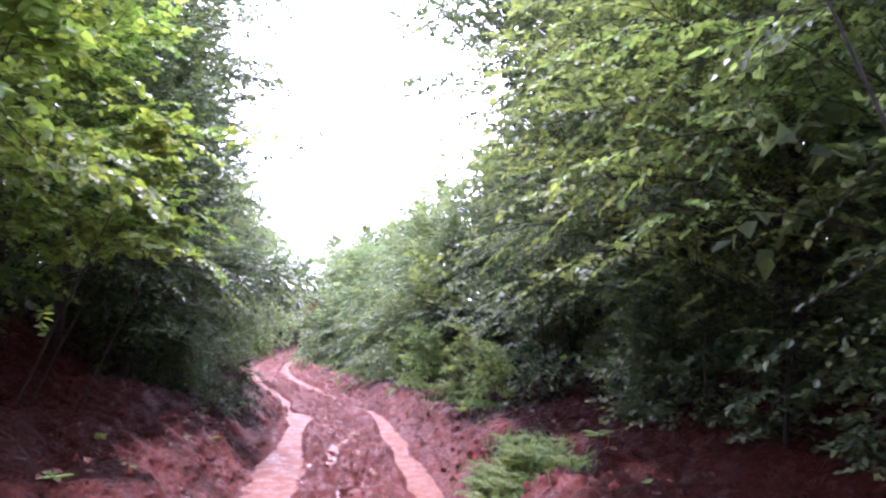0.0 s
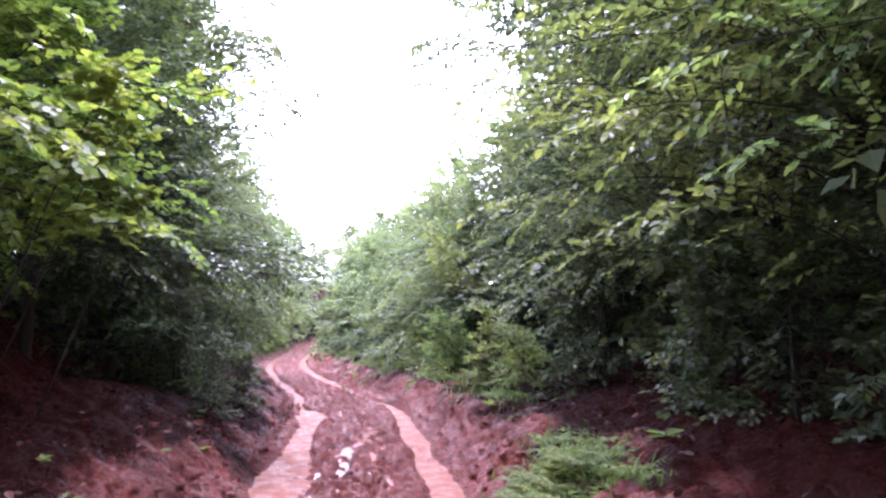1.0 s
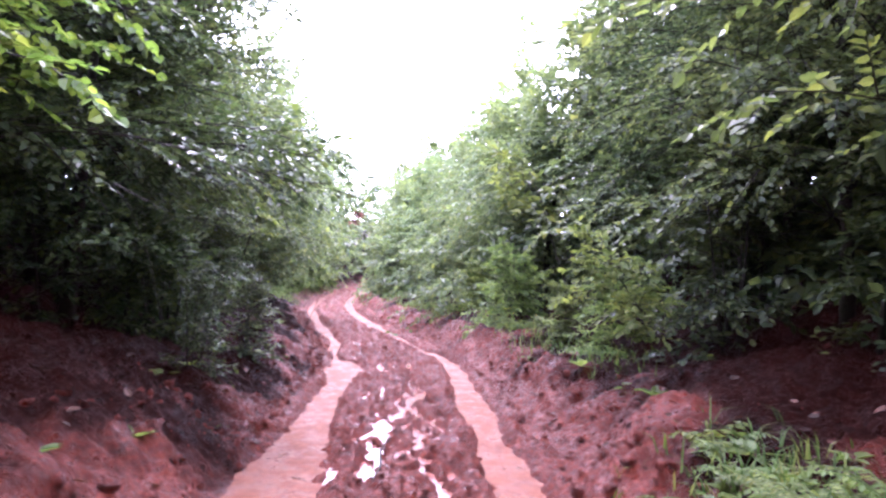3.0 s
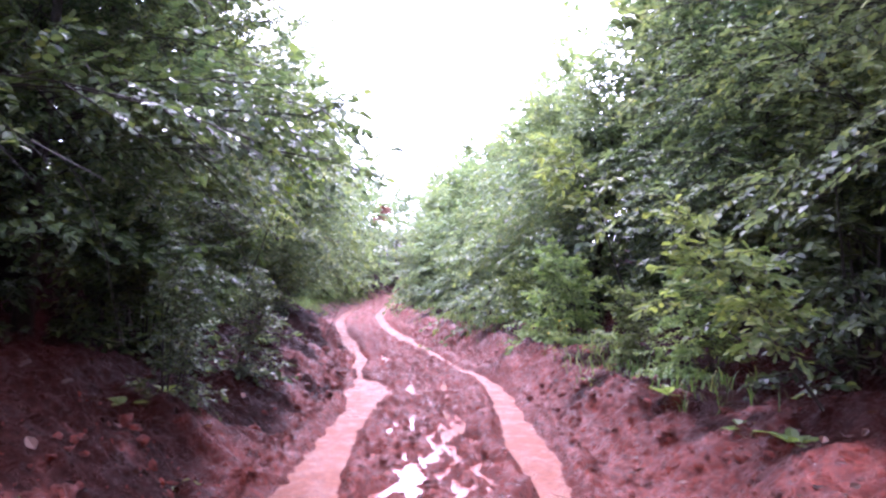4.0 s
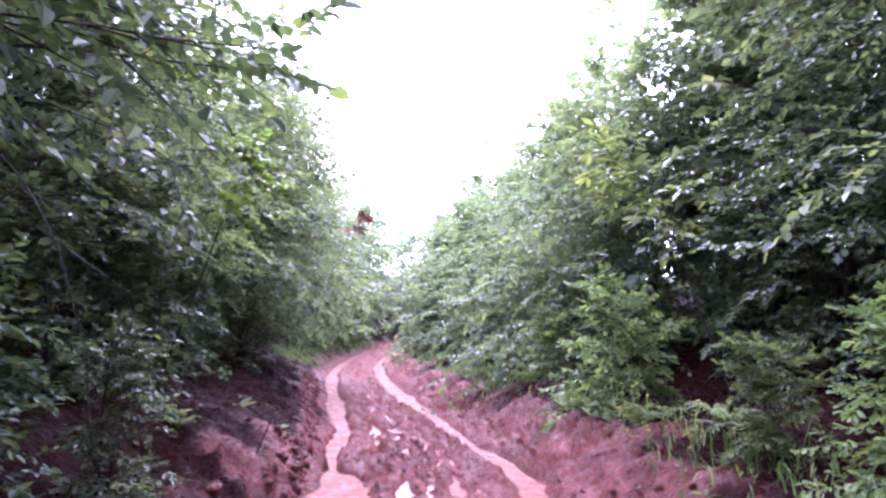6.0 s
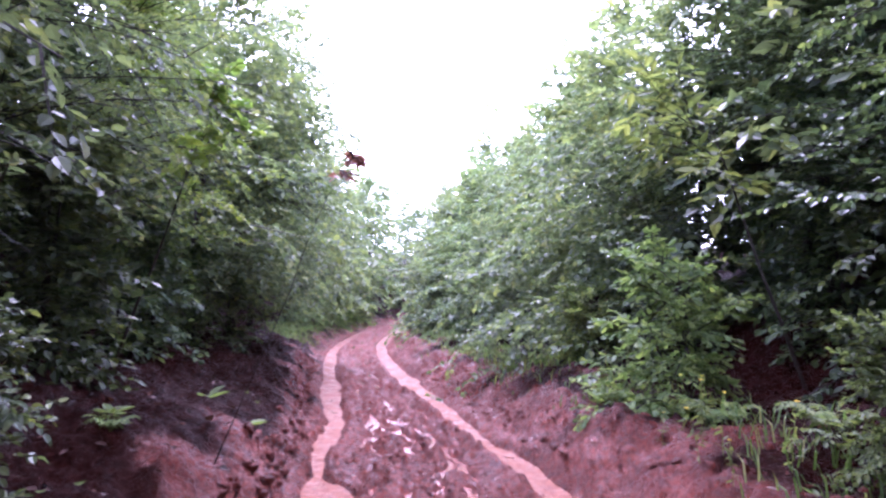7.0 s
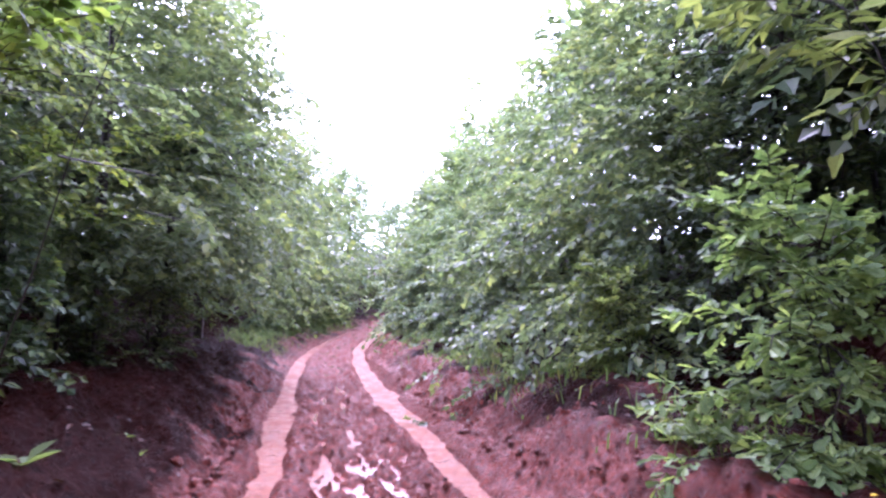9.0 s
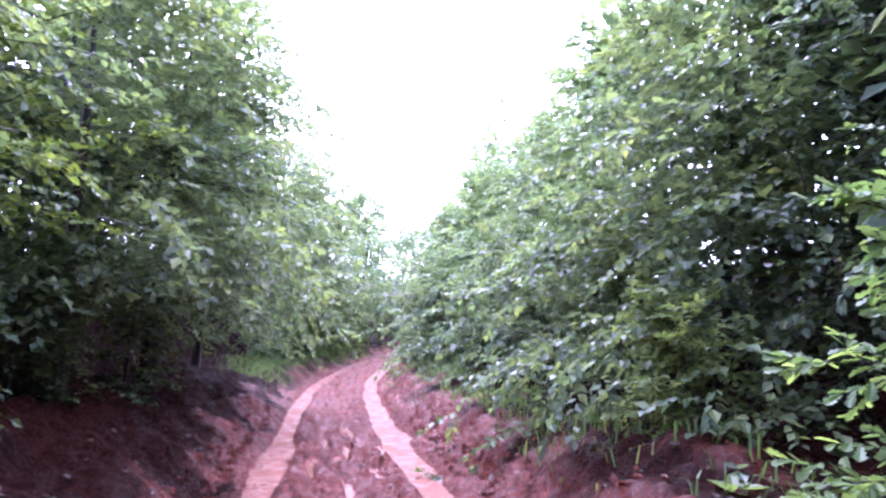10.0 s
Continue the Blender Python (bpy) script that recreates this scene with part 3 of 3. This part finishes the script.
L_LIME = "lime tree with thin yellow-green leaves hanging over the bank"
L_BACK = "slim young beech in the dense wood behind the bank"
L_SHRUB = "dense green hazel shrub growing from the earth bank"
ROWS_OF = "trees along the lane"
for y in np.arange(-2.0, 17.5, 1.4):
    lime = 4.6 < y < 8.8 or 15.5 < y < 17
    grow(LIME if lime else LEFT_HIGH if y > 12.4 else LEFT if y > 1.5 else FAR_L, y + rng.normal(0, 0.2), -3.45 + rng.normal(0, 0.12), rng.normal(-10, 20), rng.uniform(1.04, 1.16) - 0.06 * lime - 0.16 * (y > 13.9), L_LIME if lime else L_LEFT, "tree", ROWS_OF)
for y in np.arange(-1.5, 9.5, 1.4):
    light = 4.5 < y < 8.5
    grow(PALE if light else TALL if y > 5 else DARK_TALL if y > 1 else FAR_L, y + rng.normal(0, 0.15), 3.45 + rng.normal(0, 0.12), 180 + rng.normal(10, 20), rng.uniform(0.98, 1.06) if y > 1 else rng.uniform(1.24, 1.36), L_LEFT if y < 1 else L_RIGHT, "tree", ROWS_OF)
for y in np.arange(9.8, 17.8, 1.15):
    grow(RIGHT if y > 12.4 else TALL, y + rng.normal(0, 0.15), (3.7 if y < 13.4 else 3.85) + rng.normal(0, 0.12), 180 + rng.normal(5, 18), rng.uniform(0.9, 0.97) if y < 12.4 else rng.uniform(0.98, 1.08) - 0.08 * (y > 13.4), L_RIGHT, "tree", ROWS_OF)
for y in (*np.arange(18, 40, 1.7), *np.arange(41, 62, 4.0)):
    grow(MID_L if y < 27 else FAR_L, y + rng.normal(0, 0.3), (-3.6 if 24.5 < y < 31 else -2.6) + rng.normal(0, 0.2), rng.normal(0, 28), rng.uniform(1.12, 1.28) + 0.2 * (y > 40), L_LEFT, "tree", ROWS_OF)
    grow(MID_R if y < 27 else FAR_R, y + rng.normal(0, 0.3), (3.6 if y < 27 else 3.1) + rng.normal(0, 0.25), 180 + rng.normal(0, 28), rng.uniform(0.98, 1.15) + 0.2 * (y > 40), L_RIGHT, "tree", ROWS_OF)
for y in np.arange(-3, 34, 1.7):
    for side in (-1, 1):
        grow(BACK, y + rng.normal(0, 0.3), side * (4.9 + rng.normal(0, 0.25)), 90 + 90 * side + rng.normal(0, 40), rng.uniform(1.2, 1.4) * (0.95 if side > 0 and 12 < y < 26 else 0.62 if side < 0 and (2 < y < 8.5 or 13.4 < y < 19) else 1.0), L_BACK, "tree", "trees in the wood")
for y in np.arange(2, 24, 3.0):
    grow(BACK, y + rng.normal(0, 0.5), 7.2 + rng.normal(0, 0.4), 180 + rng.normal(0, 40), rng.uniform(0.95, 1.1), L_BACK, "tree", "trees in the wood")
for k, y in enumerate((12.4, 13.6, 15.1, 16.4, 17.8, 19.2, 20.6)):
    grow(BACK, y, 6.6 + 0.3 * math.sin(4 * k), 100 * k, 1.1 + 0.1 * math.sin(7 * k), L_BACK, "tree", "trees in the wood")
for y in np.arange(10.9, 17, 1.2):
    grow(SHRUB, y + rng.normal(0, 0.25), (2.85 if y < 11.5 else 3.4) + rng.normal(0, 0.2), 180 + rng.normal(0, 25), rng.uniform(0.8, 1.1), L_SHRUB, "shrub", "shrubs along the lane")
for y, u, sc in ((11.2, -2.35, 0.72), (11.5, -1.6, 0.42), (10.1, -1.7, 0.4)):
    grow(SHRUB, y, u, rng.normal(0, 25), sc, L_SHRUB, "shrub", "shrubs along the lane")
for y in (*np.arange(17.5, 40, 2.1), *np.arange(41, 60, 4.0)):
    for side in (-1, 1) if y > 26.5 else (1,) if y > 19 else ():
        grow(FARSHRUB, y + rng.normal(0, 0.4), side * (2.2 + 0.65 * (side > 0 and y < 27) + rng.normal(0, 0.15)), 90 + 90 * side + rng.normal(0, 28), rng.uniform(0.8, 1.15), L_SHRUB, "shrub", "shrubs along the lane")

PALE_SHRUB = [plant("elder_shrub", 470, 1.3, 1.0, 36, 7, 8, 0.10, PALE_LEAF, stems=4, sag=0.45, low=0.0, twig_len=0.34, toward=90, trunk_r=0.025, shape=FAR_SHAPE, sides=4, twig_sides=0)]
for y, u, sc in ((34.5, -2.2, 0.9), (36.2, -2.0, 1.0), (38, -1.9, 1.0), (39.8, -1.9, 1.1), (37.2, -2.9, 1.2)):
    grow(PALE_SHRUB, y, u, rng.uniform(-40, 40), sc, "pale green elder shrub on the grassy bank where the lane bends", "shrub", "shrubs at the bend")
for x, y in ((-14.8, 66), (-13.2, 68), (-11.6, 67), (-10.0, 69), (-8.4, 67), (-12.5, 71), (-15.8, 70), (-9.2, 73)):
    grow(BACK, y, x - float(lane_x(y)), rng.uniform(0, 360), 1.75, L_BACK, "tree", "trees in the wood")
for y in np.arange(37, 64, 3.6):
    for side in (-1, 1):
        grow(BACK, y + rng.normal(0, 0.4), side * (4.3 + rng.normal(0, 0.3)), 90 + 90 * side + rng.normal(0, 30), rng.uniform(1.25, 1.45), L_BACK, "tree", "trees in the wood")
for y, u in ((3.3, 2.9),):
    grow(SHRUB, y, u, 180 + rng.normal(0, 20), 0.95, L_SHRUB, "shrub", "shrubs along the lane")

for y in (10.4, 11.5, 12.6, 13.7, 14.8, 15.9, 17.4):
    grow(BACK, y, 5.9 + rng.normal(0, 0.2), 180 + rng.normal(0, 40), 1.45, L_BACK, "tree", "trees in the wood")

# unseen beeches added behind the lane's start to block light from there
for y in (-9.5, -7.5, -5.5):
    for u in (-3.2, 3.2):
        grow(BACK, y, u + rng.normal(0, 0.3), rng.uniform(0, 360), 1.4, L_BACK, "tree", "trees in the wood")
for u in (-1.6, 0.2, 1.8):
    grow(BACK, -12.0, u, rng.uniform(0, 360), 1.5, L_BACK, "tree", "trees in the wood")

# dark-leaved bushes added under both rows, standing in for the hollows' shade
THICKET = [plant("holly_bush", 330 + i, 2.2 + 0.3 * i, 1.0, 40, 8, 7, 0.125, SHADED_LEAF, sag=0.2, shape=FAR_SHAPE, toward=120, low=0.0, sides=3, twig_sides=0, trunk_r=0.04) for i in range(2)]
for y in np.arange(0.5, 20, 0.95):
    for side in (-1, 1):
        grow(THICKET, y + rng.normal(0, 0.15), side * (4.05 + rng.normal(0, 0.12)), rng.uniform(0, 360), rng.uniform(0.9, 1.1), "dark dense holly bush added on the bank to stand in for shade", "bush", "undergrowth bushes")
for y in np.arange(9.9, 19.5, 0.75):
    grow(THICKET, y + rng.normal(0, 0.12), -2.85 + rng.normal(0, 0.15), rng.uniform(0, 360), rng.uniform(0.5, 0.72), "dark dense holly bush added on the bank to stand in for shade", "bush", "undergrowth bushes")
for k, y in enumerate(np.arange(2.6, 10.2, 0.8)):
    grow(THICKET, y, 3.0 + 0.12 * math.sin(5 * k), 77 * k, 0.56 + 0.08 * math.sin(3 * k), "dark dense holly bush added on the bank to stand in for shade", "bush", "undergrowth bushes")

# trees with single long boughs out over the lane
REACHER = plant("hornbeam_tree", 501, 3.6, 1.7, 40, 10, 15, 0.062, SHADED_LEAF, sag=0.4, split=True, hollow=0.5, extra=((0.43, -10, 4, 2.3, 0.16), (0.46, 5, 8, 2.25, 0.2), (0.50, -18, 6, 2.1, 0.16), (0.52, 12, 8, 1.9, 0.2), (0.46, -3, 11, 1.8, 0.2), (0.40, 2, 8, 2.0, 0.14), (0.48, -8, 8, 2.4, 0.2), (0.47, -2, 5, 2.2, 0.12)))
REACH_KIND = [REACHER]
for y, u, turn, sc in ((10.3, -2.95, 0, 1.0), (19.6, -3.7, 0, 1.2)):
    grow(REACH_KIND, y, u, turn, sc, "hornbeam with a long dark bough reaching out over the lane", "tree", ROWS_OF)
# hanging spray of dead leaves; the thin stem is added only to carry it
WITHERED = plant("withered_sapling", 504, 1.75, 0.1, 3, 3, 6, 0.05, RUSSET_LEAF, sag=1.2, lean=0.42, low=0.93, toward=80, twig_len=0.07, trunk_r=0.0035, split=True, lift=(-5, 30))
grow([WITHERED], 13.2, -1.4, 0, 1.13, "hanging tuft of withered russet leaves carried on an added bent stem", "sapling", "")
GREENING = plant("field_maple", 502, 3.6, 1.7, 40, 11, 12, 0.06, SHADED_LEAF, sag=0.4, lean=0.0, split=True, hollow=1.1, trunk_r=0.045, extra=((0.60, 12, 25, 1.9, 0.3), (0.7, -10, 25, 1.8, 0.25)))
GREEN_KIND = [GREENING]
grow(GREEN_KIND, 2.4, 3.2, 176, 1.15, "field maple with long boughs hanging out over the lane", "tree", ROWS_OF)
YOUNG = [plant("lime_sapling", 503 + 10 * i, 2.3, 1.0, 5 + 2 * i, 6, 8, 0.09, YOUNG_LEAF, sag=0.35, lean=0.42, low=0.86 - 0.1 * i, toward=25 + 15 * i, twig_len=0.26, trunk_r=0.016, shape=((0.3, 0.44), (0.72, 0.40)), split=True) for i in range(2)]
for y, u, turn, sc in ((3.25, 1.95, 180, 1.0), (6.6, -2.75, 5, 0.95), (7.25, -2.45, -2, 0.72), (14.6, -2.65, -5, 0.95), (5.4, -3.1, -12, 1.1), (7.0, -2.8, 8, 0.8)):
    grow(YOUNG, y, u, turn, sc, "slender lime sapling with bright yellow-green leaves leaning over the lane", "sapling", "lime saplings")
# roofing maples added mostly out of view to cut skylight on banks and foliage
OLD = [plant("field_maple", 560, 5.2, 3.6, 70, 11, 12, 0.085, SHADED_LEAF, sag=0.25, lean=0.12, low=0.5, toward=60, lift=(5, 40), sides=6, trunk_r=0.12, shape=FAR_SHAPE)]
for y, u, sc in ((-1.2, 3.7, 1.0), (1.4, 3.9, 1.0), (2.3, 4.3, 0.95), (3.4, 4.0, 1.0), (10.8, -4.7, 1.4), (12.2, -4.8, 1.45), (9.4, -4.1, 1.2), (13.6, -4.3, 1.25), (11.0, -3.6, 1.1), (11.6, 4.9, 1.4), (14.6, 5.0, 1.55)):
    grow(OLD, y, u, 90 + 90 * (u > 0) + rng.normal(0, 10), sc, "tall field maple, crown mostly out of view, added to shade the lane", "tree", ROWS_OF)
grow(GREEN_KIND, 7.0, 3.2, 184, 1.2, "field maple with long boughs hanging out over the lane", "tree", ROWS_OF)

# oak saplings and herbs at the lane's edge
OAK = [plant("oak_sapling", 600 + i, 1.1 + 0.15 * i, 0.9, 34, 9, 11, 0.075, OAK_LEAF, stems=3, sag=0.35, low=0.1, twig_len=0.3, toward=100, trunk_r=0.014, shape=OAK_SHAPE, lean=0.25, split=True) for i in range(2)]
for y, u, sc in ((12.2, 2.3, 0.7), (13.2, 2.15, 0.5), (15.1, 2.05, 0.95), (17.4, 2.3, 0.7)):
    grow(OAK, y, u, 180 + rng.normal(0, 20), sc, "oak sapling with pale green lobed leaves leaning over the verge", "sapling", "oak saplings")
LEANING = [plant("oak_sapling", 640, 1.2, 0.75, 18, 6, 8, 0.09, OAK_LEAF, sag=0.3, low=0.5, twig_len=0.28, toward=90, trunk_r=0.016, shape=OAK_SHAPE, lean=0.85, lift=(-10, 30), split=True)]
grow(LEANING, 10.15, 2.2, 176, 0.72, "young oak leaning far out from the bank, pale lobed leaves", "sapling", "oak saplings")
CHESTNUT = [plant("chestnut_sapling", 660, 2.2, 1.15, 14, 4, 6, 0.13, OAK_LEAF, sag=0.4, lean=0.35, low=0.7, toward=50, twig_len=0.3, trunk_r=0.016, shape=((0.25, 0.13), (0.6, 0.16)), lift=(0, 30), split=True)]
for y, u, sc in ((15.3, 3.0, 1.08),):
    grow(CHESTNUT, y, u, 178 + rng.normal(0, 10), sc, "chestnut sapling with long drooping pale green leaves over the verge", "sapling", "chestnut saplings")
FERN = [fronds("fern", 700 + i, 7 + i, 0.55, 0.11, OAK_LEAF, rise=1.25) for i in range(2)]
for y, u, sc in ((13.6, 1.95, 0.7), (14.3, 1.75, 0.75), (14.9, 1.75, 0.8), (15.5, 1.6, 0.7), (7.2, 1.15, 0.6), (8.3, 1.5, 0.6), (12.9, -1.75, 0.4)):
    grow(FERN, y, u, rng.uniform(0, 360), sc, "green fern with arching fronds on the muddy verge", "fern", "ferns")

HERB_CLUMP = [fronds("cow_parsley", 730 + i, 10 + i, 0.42, 0.055, OAK_LEAF, pairs=13, rise=1.1) for i in range(2)]
for k in range(16):
    grow(HERB_CLUMP, 7.25 + rng.normal(0, 0.38), 1.3 + rng.normal(0, 0.17), rng.uniform(0, 360), rng.uniform(0.7, 1.1), "feathery green cow parsley in a clump on the verge", "herb", "verge herbs")
grow(HERB_CLUMP, 6.7, 0.98, 0, 1.0, "feathery green cow parsley in a clump on the verge", "herb", "verge herbs")


def rosette(seed, n, size):
    """A small weed: a few single leaves round one root."""
    g = np.random.default_rng(seed)
    root = new("weed")
    for k in range(n):
        a = 2 * np.pi * (k + 0.5 * g.random()) / n
        w = np.array([[math.cos(a), math.sin(a), g.uniform(0.3, 1.0)]])
        child("leaf", mesh_from("leaf", *leaves(np.array([[0, 0, -0.01]]), w, np.array([[0, 0, 1.0]]), np.array([size * g.uniform(0.7, 1.2)]), g, ((0.15, 0.03), (0.45, 0.24), (0.75, 0.2)), curl=0.35), (OAK_LEAF,)), root)
    return root


WEED = [rosette(720 + i, 6 + i, 0.13) for i in range(3)]
for k in range(150):
    y, u = 7.4 + rng.normal(0, 0.42), 1.4 + rng.normal(0, 0.2)
    grow(WEED, y, u, rng.uniform(0, 360), rng.uniform(0.55, 1.0), "broad-leaved green weed in a clump on the verge", "weed", "weeds")
for y in np.arange(3.5, 17, 0.75):
    grow(WEED, y + rng.normal(0, 0.2), -1.65 + rng.normal(0, 0.22), rng.uniform(0, 360), rng.uniform(0.6, 1.2), "small green weed rooted in the red earth bank", "weed", "weeds")
    grow(WEED, y + rng.normal(0, 0.2), 1.6 + rng.normal(0, 0.15), rng.uniform(0, 360), rng.uniform(0.6, 1.2), "small green weed rooted in the red earth bank", "weed", "weeds")


def herb(seed, h):
    """A stalk with narrow leaves and a yellow flower head."""
    g = np.random.default_rng(seed)
    root = new("yellow_flower")
    s = np.linspace(0, 1, 6)[:, None]
    path = h * (s * np.array([0.12 * g.standard_normal(), 0.12 * g.standard_normal(), 1.0]) + s ** 2 * np.array([0.15, 0, 0]))
    n = 12
    u = np.linspace(0.15, 0.9, n)
    v, c, l, ix = joined(tubes([(path, np.linspace(0.004, 0.002, 6))], 5), leaves(along(path, u), g.standard_normal((n, 3)) + np.array([0, 0, 0.4]), np.array([0, 0, 1.0]) + 0.3 * g.standard_normal((n, 3)), np.full(n, 0.09), g, ((0.35, 0.16), (0.7, 0.12))))
    stalk = child("stalk", mesh_from("stalk", v, c, l, (OAK_LEAF, OAK_LEAF), ix), root)
    m = 9
    a = np.arange(m) * 2 * np.pi / m
    w = np.stack((np.cos(a), np.sin(a), np.full(m, 0.35)), -1)
    child("blossom", mesh_from("blossom", *leaves(np.repeat(path[-1:], m, 0), w, np.tile((0, 0, 1.0), (m, 1)), np.full(m, 0.024), g, ((0.4, 0.3), (0.8, 0.3))), (FLOWER,)), stalk, "small yellow blossom")
    return root


HERBS = [herb(800 + i, 0.5 + 0.1 * i) for i in range(2)]
for k in range(8):
    grow(HERBS, 13.6 + rng.normal(0, 0.3), 1.5 + rng.normal(0, 0.2), rng.uniform(0, 360), rng.uniform(0.4, 0.65), "yellow-flowering herb among grass on the verge", "flower", "yellow flowers")


# ---- small ground cover ----
def grass_patch(centres, count, seed):
    """Grass blades round the centres (y, u, spread, share)."""
    g = np.random.default_rng(seed)
    share = np.array([c[3] for c in centres], dtype=float)
    k = g.choice(len(centres), count, p=share / share.sum())
    c = np.array([x[:3] for x in centres])[k]
    y = c[:, 0] + c[:, 2] * 1.3 * g.standard_normal(count)
    u = c[:, 1] + c[:, 2] * 0.55 * g.standard_normal(count)
    base = np.stack((lane_x(y) + u, y, ground_z(y, u) - 0.01), -1)
    a = g.uniform(0, 2 * np.pi, count)
    out = np.stack((np.cos(a), np.sin(a), np.zeros(count)), -1)
    side = np.stack((-np.sin(a), np.cos(a), np.zeros(count)), -1)
    h = g.uniform(0.06, 0.22, count)[:, None]
    w = 0.004 + 0.003 * g.random(count)[:, None]
    bend = g.uniform(0.4, 1.4, count)[:, None]
    up = np.array([0, 0, 1.0])
    mid = base + h * (0.55 * up + 0.25 * bend * out)
    tip = base + h * ((1.0 - 0.3 * bend) * up + 0.8 * bend * out)
    v = np.stack((base - w * side, base + w * side, mid + 0.8 * w * side, mid - 0.8 * w * side, tip), 1).reshape(-1, 3)
    st = np.arange(count)[:, None] * 5
    loops = np.concatenate((np.array([[0, 1, 2, 3]]) + st, np.array([[3, 2, 4]]) + st), 1).reshape(-1)
    return mesh_from("grass", v, np.tile((4, 3), count), loops, (GRASS,))


GREENS = [(7.2, 1.35, 0.3, 0.5), (7.9, 1.55, 0.3, 0.3), (13.3, 1.85, 0.4, 0.4), (15.5, 1.9, 0.4, 0.4), (11.5, 1.9, 0.3, 0.25)]
GREENS += [(y, 1.95, 0.45, 0.8) for y in range(18, 34, 2)] + [(y, -1.9, 0.6, 0.9) for y in range(26, 34)] + [(y, -1.6, 0.5, 1.2) for y in range(34, 42)]
tagged(new("grass", grass_patch(GREENS, 16000, 5)), "rough green grass along the edge of the lane", "grass", kind="stuff")


def lumps(count, seed, middle=False):
    """Clods of earth strewn on the verges and banks, or crumbs in the middle of the lane."""
    g = np.random.default_rng(seed)
    bm = bmesh.new()
    bmesh.ops.create_icosphere(bm, subdivisions=1, radius=1.0)
    ico = np.array([v.co[:] for v in bm.verts])
    tri = np.array([[v.index for v in f.verts] for f in bm.faces])
    bm.free()
    y = g.uniform(3, 22, count)
    side = np.where(g.random(count) < 0.5, 1.0, -1.0)
    u = side * (0.95 + np.abs(g.normal(0, 0.38, count)) * np.where((side < 0) & (y > 9.5), 0.35, 1.0))
    r = 0.006 + 0.035 * g.random(count) ** 5
    if middle:
        y, u, r = g.uniform(7, 21, count), g.normal(0, 0.26, count), 0.004 + 0.016 * g.random(count) ** 3
    base = np.stack((lane_x(y) + u, y, ground_z(y, u) + 0.25 * r), -1)
    v = base[:, None] + r[:, None, None] * ico[None] * (1 + 0.35 * g.standard_normal((count, len(ico), 1))) * g.uniform(0.7, 1.3, (count, 1, 3))
    loops = (tri[None] + (np.arange(count) * len(ico))[:, None, None]).reshape(-1)
    return mesh_from("clods", v.reshape(-1, 3), np.full(count * len(tri), 3), loops, (CLOD,), smooth=True)


tagged(new("clods", lumps(4000, 3)), "loose crumbs and clods of red earth on the verges", "earth", kind="stuff")

tagged(new("mud_crumbs", lumps(3500, 13, True)), "small crumbs of wet red mud between the ruts", "earth", kind="stuff")

g = np.random.default_rng(11)
n = 900
y, u = g.uniform(3, 20, n), np.where(g.random(n) < 0.5, 1.0, -1.0) * g.uniform(1.15, 2.3, n)
lie = np.stack((lane_x(y) + u, y, ground_z(y, u) + 0.012), -1)
tagged(new("leaf_litter", mesh_from("leaf_litter", *leaves(lie, g.standard_normal((n, 3)) * np.array([1, 1, 0.25]), np.array([0, 0, 1.0]) + 0.3 * g.standard_normal((n, 3)), g.uniform(0.035, 0.07, n), g), (DEAD_LEAF,))),
       "fallen brown leaves lying on the earth banks", "leaves", kind="stuff")

stick = [(float(lane_x(yy)) + uu, yy, float(lane_z(yy)) + 0.05) for yy, uu in ((8.55, -0.14), (8.85, -0.11), (9.2, -0.12), (9.6, -0.06))]
tagged(new("fallen_twig", mesh_from("fallen_twig", *tubes([(stick, (0.004, 0.007, 0.007, 0.003))], 6), (BARK,), smooth=True)), "dark bare twig lying in the mud between the ruts", "twig")

for k, (yy, uu, zz, ln) in enumerate(((10.9, -1.35, 1.5, 0.75), (9.5, -1.75, 1.5, 0.8))):
    g = np.random.default_rng(900 + k)
    top = np.array([lane_x(yy) + uu - 0.9, yy + 0.2, lane_z(yy) + zz + 0.45])
    end = np.array([lane_x(yy) + uu, yy, lane_z(yy) + zz - ln])
    t = np.linspace(0, 1, 9)[:, None]
    line = top * (1 - t) ** 2 + (top * 0.2 + end * 0.8 + np.array([0, 0, 0.55 + 0.3 * ln])) * 2 * t * (1 - t) + end * t ** 2 + np.cumsum(0.012 * g.standard_normal((9, 3)), 0)
    tagged(new("hanging_vine", mesh_from("hanging_vine", *tubes([(line, np.linspace(0.0045, 0.0025, 9))], 5), (BARK,), smooth=True)), "thin bare vine hanging from the boughs over the bank", "vine", "hanging vines")
